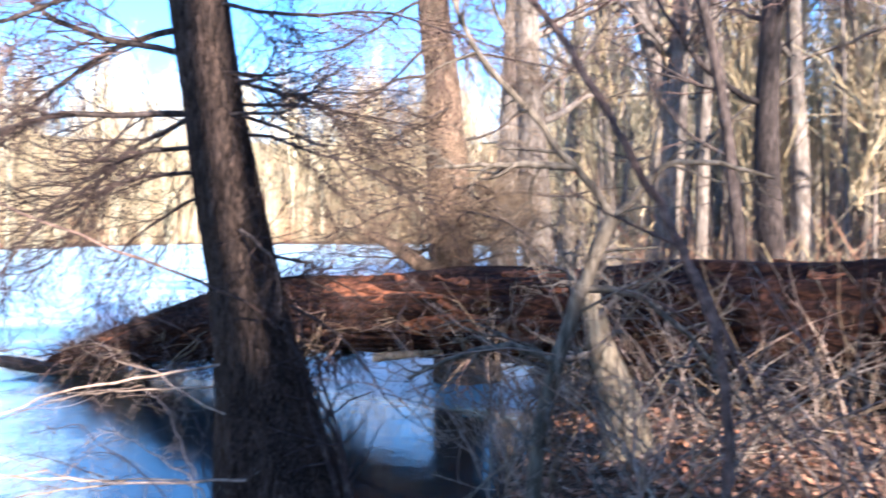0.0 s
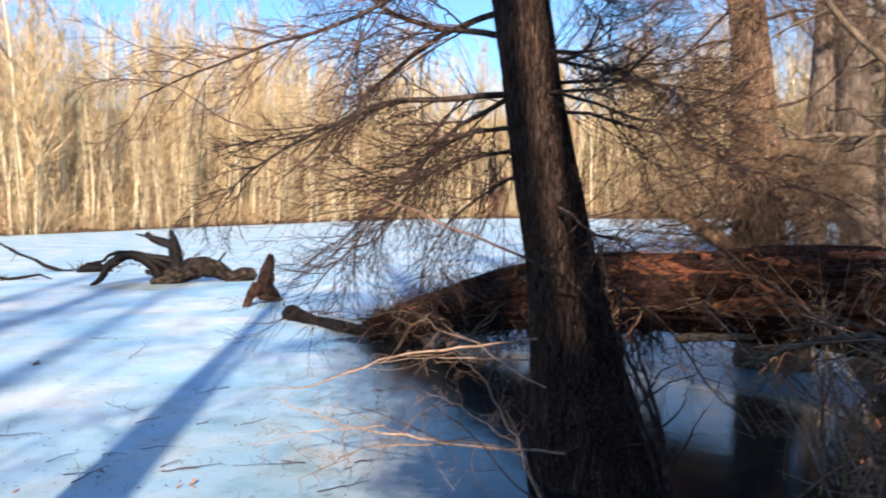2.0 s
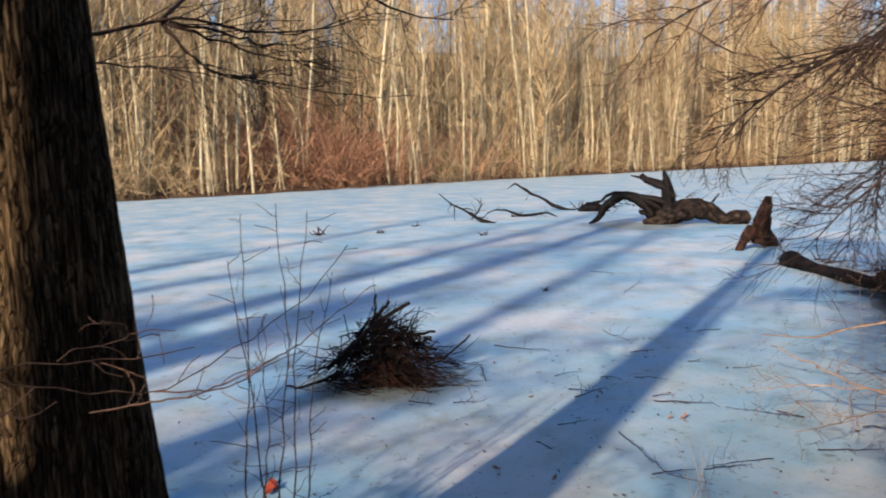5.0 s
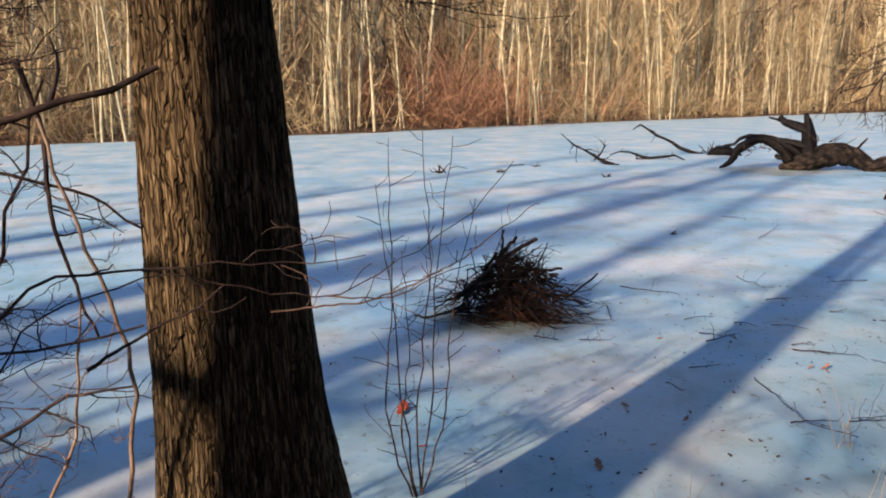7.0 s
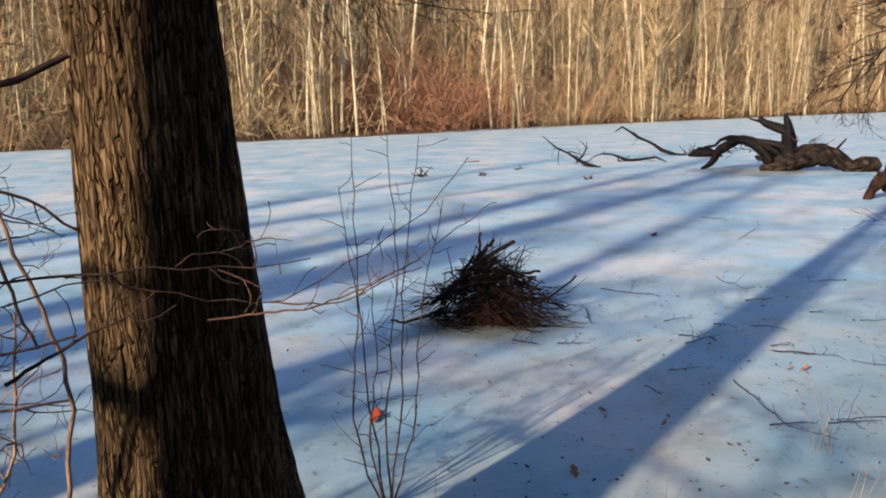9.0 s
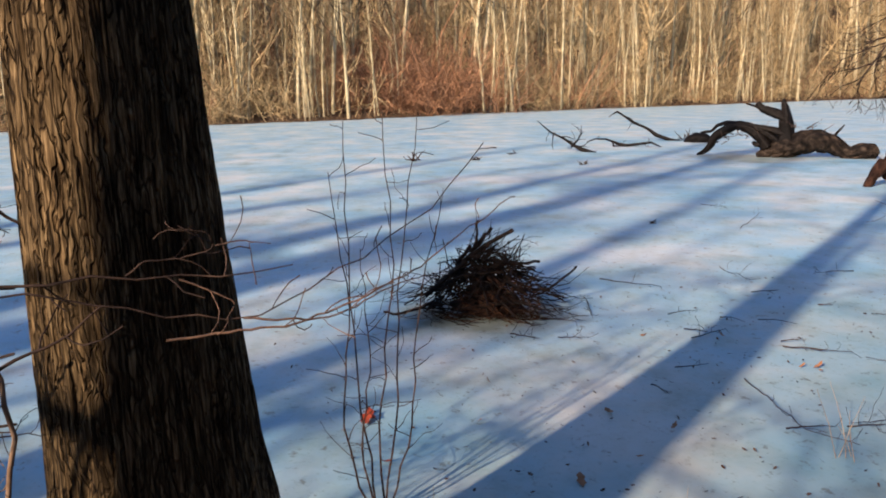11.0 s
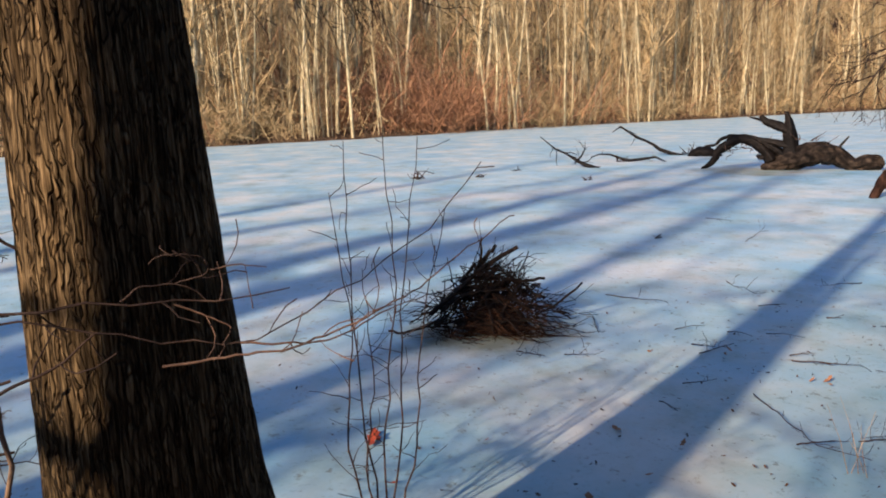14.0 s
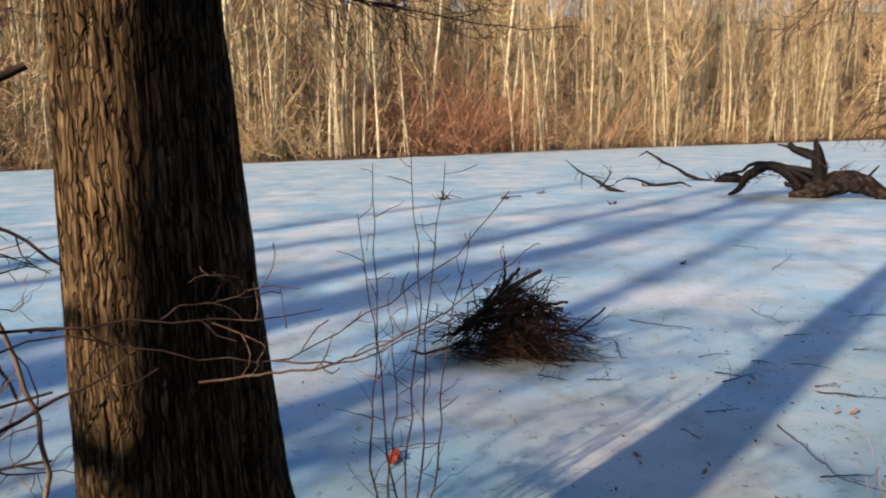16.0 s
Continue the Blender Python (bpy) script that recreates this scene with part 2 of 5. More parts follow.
ICE, SOIL = ice_material(), soil_material()
LEAF = leaf_material("fallen_leaf", ((0.0, (0.10, 0.045, 0.02)), (0.35, (0.24, 0.11, 0.05)), (0.7, (0.36, 0.19, 0.09)), (1.0, (0.48, 0.33, 0.20))))
DARK_LEAF = leaf_material("wet_leaf", ((0.0, (0.03, 0.018, 0.01)), (0.6, (0.08, 0.045, 0.025)), (1.0, (0.17, 0.10, 0.055))))
RED_LEAF = leaf_material("red_leaf", ((0.0, (0.22, 0.035, 0.012)), (1.0, (0.36, 0.07, 0.025))))


# ---- mesh tools ----
class Shape:
    """Tapered tubes and loose faces gathered into one mesh."""

    def __init__(self):
        self.v, self.f, self.n = [], [], 0

    def add(self, verts, faces):
        self.v.append(np.asarray(verts, float))
        self.f.extend([tuple(i + self.n for i in f) for f in faces])
        self.n += len(verts)

    def tube(self, pts, radii, sides=5, cap=False, rough=0.0, rng=None):
        p = np.asarray(pts, float)
        r = np.asarray(radii, float)
        d = np.gradient(p, axis=0)
        d /= np.linalg.norm(d, axis=1)[:, None] + 1e-9
        if sides == 2:
            w = unit(np.cross(d[0], (p[0] * 917.3) % 1.0 - 0.5)) * 1.3
            o, k = self.n, len(p)
            self.v.append(np.stack((p + w * r[:, None], p - w * r[:, None]), 1).reshape(-1, 3))
            self.n += 2 * k
            self.f.extend([(o + 2 * i, o + 2 * i + 1, o + 2 * i + 3, o + 2 * i + 2) for i in range(k - 1)])
            return
        ref = np.array((0.0, 0.0, 1.0)) if abs(d[0][2]) < 0.85 else np.array((1.0, 0.0, 0.0))
        a = np.cross(d, ref)
        a /= np.linalg.norm(a, axis=1)[:, None] + 1e-9
        b = np.cross(d, a)
        ang = np.arange(sides) * (2 * math.pi / sides)
        rr = r[:, None] * np.ones(sides)
        if rough and rng is not None:
            rr = rr * (1 + rough * rng.uniform(-1, 1, rr.shape))
        ring = p[:, None, :] + rr[:, :, None] * (np.cos(ang)[None, :, None] * a[:, None, :] + np.sin(ang)[None, :, None] * b[:, None, :])
        k, s, o = len(p), sides, self.n
        self.v.append(ring.reshape(-1, 3))
        self.n += k * s
        for i in range(k - 1):
            q, w = o + i * s, o + (i + 1) * s
            for j in range(s):
                j2 = (j + 1) % s
                self.f.append((q + j, q + j2, w + j2, w + j))
        if cap:
            self.f.append(tuple(o + j for j in range(s)))
            self.f.append(tuple(o + (k - 1) * s + j for j in reversed(range(s))))

    def arrays(self):
        return np.concatenate(self.v), self.f

    def mesh(self, name, mat, smooth=True):
        me = bpy.data.meshes.new(name)
        v, f = self.arrays()
        me.from_pydata(v.tolist(), [], f)
        me.materials.append(mat)
        if smooth:
            me.polygons.foreach_set("use_smooth", [True] * len(me.polygons))
        me.update()
        return me


def empty(name, at, label, category, group="", kind=""):
    ob = new(name)
    ob.location = at
    ob.empty_display_size = 0.2
    return tagged(ob, label, category, group, kind)


def part(name, shape, mat, parent, label="", smooth=True):
    """A mesh in world places, hung under its thing."""
    ob = new(name, shape.mesh(name, mat, smooth) if isinstance(shape, Shape) else shape)
    ob.parent = parent
    if name in ("twig_spray", "reeds"):
        ob["kind"] = "stuff"
    if parent.parent is None:
        ob.matrix_parent_inverse = Matrix.Translation(parent.location).inverted()
    if label:
        ob["label"] = label
    return ob


def thing(name, shape, mat, label, category, group="", kind="", smooth=True):
    return tagged(new(name, shape.mesh(name, mat, smooth)), label, category, group, kind)


def unit(v):
    v = np.asarray(v, float)
    return v / (np.linalg.norm(v) + 1e-9)


def wander(rng, start, way, length, steps, crook=0.15, lift=0.0):
    """A crooked line from start along way; lift bends it up (or down)."""
    p, d, out = np.asarray(start, float), unit(way), []
    out.append(p)
    for _ in range(steps):
        d = unit(d + rng.normal(0, crook, 3) + np.array((0, 0, lift)))
        p = p + d * (length / steps)
        out.append(p)
    return np.array(out)


def spray(rng, shape, line, radius, count, length, crook=0.2, lift=0.02, sides=3, depth=1, spread=0.9, thin=0.45, start=0.15, plane=None, seg=4):
    """Side shoots along a line, and shoots on those."""
    n = len(line) - 1
    for i in range(count):
        u = start + (1 - start) * (i + rng.uniform(0, 1)) / count
        k = min(int(u * n), n - 1)
        w = u * n - k
        p = line[k] * (1 - w) + line[k + 1] * w
        d = unit(line[k + 1] - line[k])
        side = rng.normal(0, 1, 3)
        if plane is not None:
            side = side * np.asarray(plane)
        side = unit(side - d * side.dot(d))
        way = unit(d * rng.uniform(0.35, 0.9) + side * spread)
        ln = length * rng.uniform(0.5, 1.2) * (1.15 - 0.6 * u)
        r = radius * thin * rng.uniform(0.7, 1.1) * (1.1 - 0.5 * u)
        steps = seg + 1 if depth > 1 else seg
        sub = wander(rng, p, way, ln, steps, crook, lift)
        shape.tube(sub, np.linspace(r, max(r * 0.3, 0.0012), steps + 1), sides)
        if depth > 1:
            spray(rng, shape, sub, r, max(3, int(count * 0.55)), ln * 0.5, crook, lift, 3, depth - 1, spread, 0.55, 0.2, plane, seg)


def barky(pts, radii, sides, rings, amp, along=1.2, around=5.0, seed=0, flutes=0, flute=0.0, cap=True, dense=None, lump=0.06):
    """A trunk or log along a line, with furrowed bark in its surface."""
    pts, radii = np.asarray(pts, float), np.asarray(radii, float)
    s = np.concatenate(([0], np.cumsum(np.linalg.norm(np.diff(pts, axis=0), axis=1))))
    t = np.linspace(0, s[-1], rings)
    if dense:
        k = int(rings * 0.8)
        t = np.concatenate((np.linspace(0, dense, k), np.linspace(dense, s[-1], rings - k + 1)[1:]))
    p = np.stack([np.interp(t, s, pts[:, i]) for i in range(3)], 1)
    for _ in range(3):
        p[1:-1] = (p[:-2] + 2 * p[1:-1] + p[2:]) / 4
    r = np.interp(t, s, radii)
    d = np.gradient(p, axis=0)
    d /= np.linalg.norm(d, axis=1)[:, None]
    ref = np.array((1.0, 0.0, 0.0)) if abs(d[0][2]) > 0.7 else np.array((0.0, 0.0, 1.0))
    a = np.cross(d, ref)
    a /= np.linalg.norm(a, axis=1)[:, None]
    b = np.cross(d, a)
    ang = np.arange(sides) * 2 * math.pi / sides
    v = np.zeros((rings, sides, 3))
    for i in range(rings):
        for j in range(sides):
            c, sn = math.cos(ang[j]), math.sin(ang[j])
            q = Vector((c * around + seed * 7.1, sn * around, t[i] * along))
            k = noise.noise(q + 0.35 * noise.noise_vector(q * 0.6))
            k = min(1.0, abs(k) * 4.5) + 0.3 * noise.noise(q * 2.7)
            low = noise.noise(Vector((c * 1.2, sn * 1.2, t[i] * 0.8 + seed)))
            fl = flute * math.cos(flutes * ang[j] + 1.5 * low) * (0.25 + max(0.0, 1 - t[i] / 1.2)) if flutes else 0.0
            rr = r[i] * (1 + lump * low + fl) + amp * (k - 0.5)
            v[i, j] = p[i] + rr * (c * a[i] + sn * b[i])
    sh = Shape()
    f = [(i * sides + j, i * sides + (j + 1) % sides, (i + 1) * sides + (j + 1) % sides, (i + 1) * sides + j) for i in range(rings - 1) for j in range(sides)]
    if cap:
        f += [tuple(reversed(range(sides))), tuple((rings - 1) * sides + j for j in range(sides))]
    sh.add(v.reshape(-1, 3), f)
    return sh


# ---- ground and ice ----
SHORE = np.array([(-1.9, -40), (-2.0, -6), (-2.05, 0), (-2.0, 1.6), (-1.5, 3.4), (-0.1, 4.9), (0.15, 6.2), (0.45, 7.6), (0.5, 9), (0.4, 11), (1.2, 14),
                  (3, 30), (6, 60), (4, 95), (-12, 116), (-45, 118), (-57, 100), (-53.5, 56), (-48, 24), (-44.5, 10), (-43, -6), (-41, -40), (-25, -70), (-8, -70)], float)


def shore_distance(x, y):
    """Metres outside the pond (inside: minus)."""
    x, y = np.asarray(x, float), np.asarray(y, float)
    best, inside = np.full(x.shape, 1e9), np.zeros(x.shape, bool)
    for (ax, ay), (bx, by) in zip(SHORE, np.roll(SHORE, -1, 0)):
        dx, dy = bx - ax, by - ay
        u = np.clip(((x - ax) * dx + (y - ay) * dy) / (dx * dx + dy * dy), 0, 1)
        best = np.minimum(best, np.hypot(x - ax - u * dx, y - ay - u * dy))
        hit = ((ay > y) != (by > y)) & (x < (bx - ax) * (y - ay) / (by - ay + 1e-12) + ax)
        inside ^= hit
    return np.where(inside, -best, best)


def ground_height(x, y):
    x, y = np.asarray(x, float), np.asarray(y, float)
    d = shore_distance(x, y)
    out = np.where((x < -30) | (y > 80), 0.08, 0.32) * (1 - np.exp(-np.maximum(d, 0) / 0.5)) + 0.02 * np.minimum(np.maximum(d, 0), 30)
    out = out + 0.35 * np.exp(-((x - 3.0) ** 2 / 6 + (y - 7.2) ** 2 / 4)) * (d > 0) * (1 - np.exp(-np.maximum(d, 0)))
    out = out + np.where((x < -30) | (y > 80), 0.05 * np.clip(d - 2, 0, 25) + 0.27 * np.clip(d - 25, 0, 110), 0)
    # added hill out of view to the east, blocks low skylight on trunk and log
    out = out + 0.9 * np.clip(x - 7.5 - 0.8 * np.maximum(y, 0), 0, 18)
    wave = 0.05 * np.sin(1.7 * x + 0.6 * y) * np.sin(1.3 * y - 0.4 * x) * np.clip(d, 0, 1)
    return np.where(d < 0, -0.35 * (1 - np.exp(np.minimum(d, 0) / 0.6)) - 0.03, out + wave - 0.03)


def spread_axis(lo, hi, step, far):
    mid = np.arange(lo, hi, step)
    g = step * 1.25 ** np.arange(1, 60)
    g = np.cumsum(g)
    g = g[g < far]
    return np.concatenate((lo - g[::-1], mid, hi + g))


gx, gy = spread_axis(-9, 9, 0.22, 1500), spread_axis(-7, 14, 0.22, 1500)
X, Y = np.meshgrid(gx, gy)
Z = ground_height(X, Y)
nx, ny = len(gx), len(gy)
sh = Shape()
sh.add(np.stack((X, Y, Z), -1).reshape(-1, 3), [(j * nx + i, j * nx + i + 1, (j + 1) * nx + i + 1, (j + 1) * nx + i) for j in range(ny - 1) for i in range(nx - 1)])
thing("ground", sh, SOIL, "brown leaf-covered soil of the pond banks and woods", "ground", kind="structure")

ix, iy = spread_axis(-9, 3, 0.3, 62), spread_axis(-3, 12, 0.3, 125)
X, Y = np.meshgrid(ix, iy)
W = 0.006 * np.sin(1.1 * X + 0.5 * np.sin(Y)) * np.cos(0.9 * Y + 0.3 * X)
nx, ny = len(ix), len(iy)
sh = Shape()
keep = shore_distance(X, Y) < 0.9
F = [(j * nx + i, j * nx + i + 1, (j + 1) * nx + i + 1, (j + 1) * nx + i) for j in range(ny - 1) for i in range(nx - 1)
     if keep[j, i] or keep[j, i + 1] or keep[j + 1, i] or keep[j + 1, i + 1]]
sh.add(np.stack((X, Y, W), -1).reshape(-1, 3), F)
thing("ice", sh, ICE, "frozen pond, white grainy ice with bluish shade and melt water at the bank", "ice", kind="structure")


# ---- the big trees on the bank ----
def limb(tree, rng, start, way, length, radius, shoots, shoot_len, mat_limb, mat_twig, lift=0.0, crook=0.1, depth=2, name="limb", plane=None, seg=3, spread=0.8, thin=0.34):
    """A limb with its own spray of twigs under it."""
    line = wander(rng, start, way, length, 9, crook, lift)
    sh = Shape()
    sh.tube(line, radius * np.linspace(1, 0.18, 10), 7)
    ob = part(name, sh, mat_limb, tree)
    tw = Shape()
    spray(rng, tw, line, radius, shoots, shoot_len, 0.17, -0.01, 3, depth, spread, thin, 0.12, plane, seg)
    part("twig_spray", tw, mat_twig, ob)
    return line


def near_cypress():
    rng = np.random.default_rng(11)
    tree = empty("cypress_tree", (-2.45, 0.56, 0), "thick cypress trunk with shaggy fibrous bark at the ice edge", "tree", "cypresses at the pond")
    # crown high over the path, trunk flared at the foot
    axis = [(-2.482, 0.583, -0.25), (-2.472, 0.578, 0.077), (-2.454, 0.569, 0.474), (-2.437, 0.553, 0.916), (-2.419, 0.534, 1.446), (-2.41, 0.518, 2.02), (-2.384, 0.481, 3.741), (-2.37, 0.43, 9.0), (-2.37, 0.38, 13.0)]
    part("trunk", barky(axis, (0.45, 0.38, 0.296, 0.239, 0.202, 0.173, 0.125, 0.05, 0.015), 280, 230, 0.010, 3.0, 11.0, 1, 6, 0.05, True, 2.6), CYPRESS, tree)
    for z, ang, ln in ((2.55, 72, 1.5), (2.6, 95, 1.6), (2.5, 200, 1.5), (2.7, 120, 1.8), (2.9, 215, 2.0), (3.1, 255, 2.0), (3.4, 100, 2.4), (3.7, 60, 2.0), (4.2, 160, 2.4), (4.6, 20, 2.0), (5.2, 240, 2.2), (5.8, 120, 2.2), (6.5, 300, 2.0), (7.2, 70, 1.8), (8.0, 190, 1.6), (9.0, 10, 1.4)):
        a = radians(ang)
        limb(tree, rng, (-2.40 + 0.12 * math.cos(a), 0.50 + 0.12 * math.sin(a), z), (math.cos(a), math.sin(a), 0.05), ln, 0.012, 16, 0.6, DARK_BARK, DARK_TWIG, -0.012 if ang > 150 or z > 3 else 0.004, 0.14, 2, "limb", None, 3, 0.5, 0.36)
    # the low limb that forks into a fan beside the trunk
    low = [(-2.44, 0.55, 2.2), (-2.85, 0.73, 2.29), (-2.9, 0.95, 2.35)]
    for i, (pts, r) in enumerate(((low + [(-2.9, 1.02, 2.38), (-2.9, 1.16, 2.33), (-2.9, 1.40, 2.34), (-2.9, 1.56, 2.37), (-2.9, 1.74, 2.43)], 0.008), (low[2:] + [(-2.9, 1.07, 2.31), (-2.9, 1.19, 2.29), (-2.9, 1.35, 2.24), (-2.9, 1.51, 2.23)], 0.006),
                                  (low[2:] + [(-2.9, 1.19, 2.32), (-2.9, 1.28, 2.29), (-2.9, 1.4, 2.29), (-2.9, 1.5, 2.33)], 0.005), (low[2:] + [(-2.9, 1.03, 2.26), (-2.9, 1.14, 2.17), (-2.9, 1.25, 2.18), (-2.9, 1.3, 2.21)], 0.005),
                                  (low[2:] + [(-2.9, 1.01, 2.27), (-2.9, 1.12, 2.18), (-2.9, 1.23, 2.18), (-2.9, 1.5, 2.13), (-2.9, 1.72, 2.11)], 0.004), ([(-2.44, 0.55, 2.17), (-2.85, 0.74, 2.21), (-2.9, 0.86, 2.2), (-2.9, 0.96, 2.2), (-2.9, 1.14, 2.17)], 0.004),
                                  (low[2:] + [(-3.1, 1.1, 2.5), (-3.2, 1.4, 2.6), (-3.3, 1.8, 2.6)], 0.008))):
        q = np.array(pts)
        t = np.linspace(0, len(q) - 1, 14)
        q = np.stack([np.interp(t, np.arange(len(q)), q[:, k]) for k in range(3)], 1)
        q[1:-1] = (q[:-2] + 2 * q[1:-1] + q[2:]) / 4 + rng.normal(0, 0.004, (12, 3))
        sh = Shape()
        sh.tube(q, np.linspace(r, 0.0015, 14), 6)
        ob = part("limb", sh, DARK_TWIG, tree)
        tw = Shape()
        spray(rng, tw, q, r, 12, 0.34, 0.15, 0.0, 4, 2, 0.45, 0.4, 0.2)
        part("twig_spray", tw, DARK_TWIG, ob)
    return tree


def leaning_cypress():
    rng = np.random.default_rng(5)
    tree = empty("cypress_tree", (-1.45, 5.8, 0), "leaning cypress with flared foot and long bare drooping limbs", "tree", "cypresses at the pond")
    axis = [(-1.40, 5.85, -0.15), (-1.46, 5.83, 0.2), (-1.56, 5.82, 0.75), (-1.62, 5.8, 1.14), (-1.69, 5.8, 1.6), (-1.76, 5.8, 2.0), (-1.88, 5.8, 2.74), (-1.99, 5.8, 3.53), (-2.3, 5.8, 6.0), (-2.7, 5.8, 9.5), (-2.9, 5.8, 12.0)]
    part("trunk", barky(axis, (0.52, 0.42, 0.32, 0.28, 0.245, 0.235, 0.205, 0.195, 0.15, 0.08, 0.02), 130, 170, 0.016, 2.4, 6.5, 2, 7, 0.05, True, 4.2), OLD_CYPRESS, tree)
    spec = ((2.72, 196, 2.9, 0.045, -0.03), (2.66, 172, 2.4, 0.04, -0.05), (2.5, 215, 2.2, 0.032, -0.06), (2.3, 190, 1.7, 0.028, -0.09), (3.1, 205, 3.0, 0.045, -0.01),
            (3.35, 178, 3.0, 0.045, 0.0), (3.6, 225, 2.8, 0.04, 0.0), (3.9, 190, 3.0, 0.045, 0.01), (4.3, 160, 2.8, 0.04, 0.0), (4.6, 210, 2.8, 0.04, 0.0),
            (2.2, 150, 1.6, 0.025, -0.07), (3.0, 20, 2.0, 0.03, -0.02), (2.6, 350, 1.8, 0.025, -0.04), (3.5, 330, 2.2, 0.03, 0.0), (4.0, 40, 2.2, 0.03, 0.0), (5.0, 190, 2.6, 0.04, 0.02),
            (5.5, 240, 2.4, 0.04, 0.02), (6.0, 120, 2.2, 0.03, 0.02), (6.6, 300, 2.2, 0.03, 0.02), (7.4, 200, 2.0, 0.03, 0.02))
    for z, ang, ln, r, lift in spec:
        a = radians(ang)
        x = np.interp(z, [p[2] for p in axis], [p[0] for p in axis])
        limb(tree, rng, (x, 5.8, z), (math.cos(a), math.sin(a), 0.06), ln, r * 0.6, 34, 1.0, DARK_BARK, DARK_TWIG if z < 3.2 else TWIG, lift - 0.02, 0.16, 2, "limb", None, 3, 0.5, 0.36)
    for i in range(10):
        a = radians(rng.uniform(-60, 60))
        z = rng.uniform(1.5, 3.0)
        x = np.interp(z, [p[2] for p in axis], [p[0] for p in axis])
        limb(tree, rng, (x, 5.8, z), (math.cos(a), math.sin(a), 0.1), rng.uniform(0.9, 1.7), 0.016, 16, 0.8, DARK_BARK, DARK_TWIG, -0.09, 0.2, 2, "limb", None, 3, 0.6, 0.36)
    return tree


def back_cypress():
    rng = np.random.default_rng(8)
    tree = empty("cypress_tree", (-0.4, 10.4, 0), "cypress standing behind the fallen log with dense brown twigs", "tree", "cypresses at the pond")
    axis = [(-0.38, 10.4, -0.15), (-0.40, 10.4, 0.3), (-0.56, 10.4, 1.5), (-0.6, 10.4, 2.5), (-0.68, 10.4, 3.9), (-0.78, 10.4, 4.6), (-1.0, 10.4, 9.0), (-1.1, 10.4, 13.0)]
    part("trunk", barky(axis, (0.5, 0.40, 0.30, 0.275, 0.21, 0.20, 0.12, 0.03), 72, 90, 0.014, 1.0, 5.0, 3, 6, 0.05), TAN_CYPRESS, tree)
    for i in range(40):
        z = 1.7 + 0.2 * i
        a = radians(137.5 * i + 150)
        x = np.interp(z, [p[2] for p in axis], [p[0] for p in axis])
        limb(tree, rng, (x, 10.4, z), (math.cos(a), math.sin(a), 0.0), rng.uniform(1.6, 2.8), 0.024, 24, 1.0, DARK_BARK, BROWN_TWIG, -0.03, 0.2, 2, "limb", None, 2, 0.7, 0.34)
    # a broken lower limb, and the tangle round the foot
    stub = Shape()
    stub.tube([(-0.55, 10.3, 1.25), (-0.75, 10.1, 1.38), (-0.95, 10.0, 1.5), (-1.25, 10.0, 1.72), (-1.6, 10.0, 1.88)], (0.13, 0.12, 0.10, 0.08, 0.04), 10, True, 0.12, rng)
    part("limb", stub, TAN_CYPRESS, tree)
    for i in range(30):
        z = rng.uniform(1.0, 2.6)
        a = radians(rng.uniform(130, 400))
        limb(tree, rng, (-0.55, 10.4, z), (math.cos(a), math.sin(a), 0.1), rng.uniform(1.2, 2.6), 0.02, 20, 0.9, DARK_BARK, BROWN_TWIG, -0.05, 0.22, 2, "limb", None, 2, 0.7, 0.36)
    return tree


near_cypress()
leaning_cypress()
back_cypress()


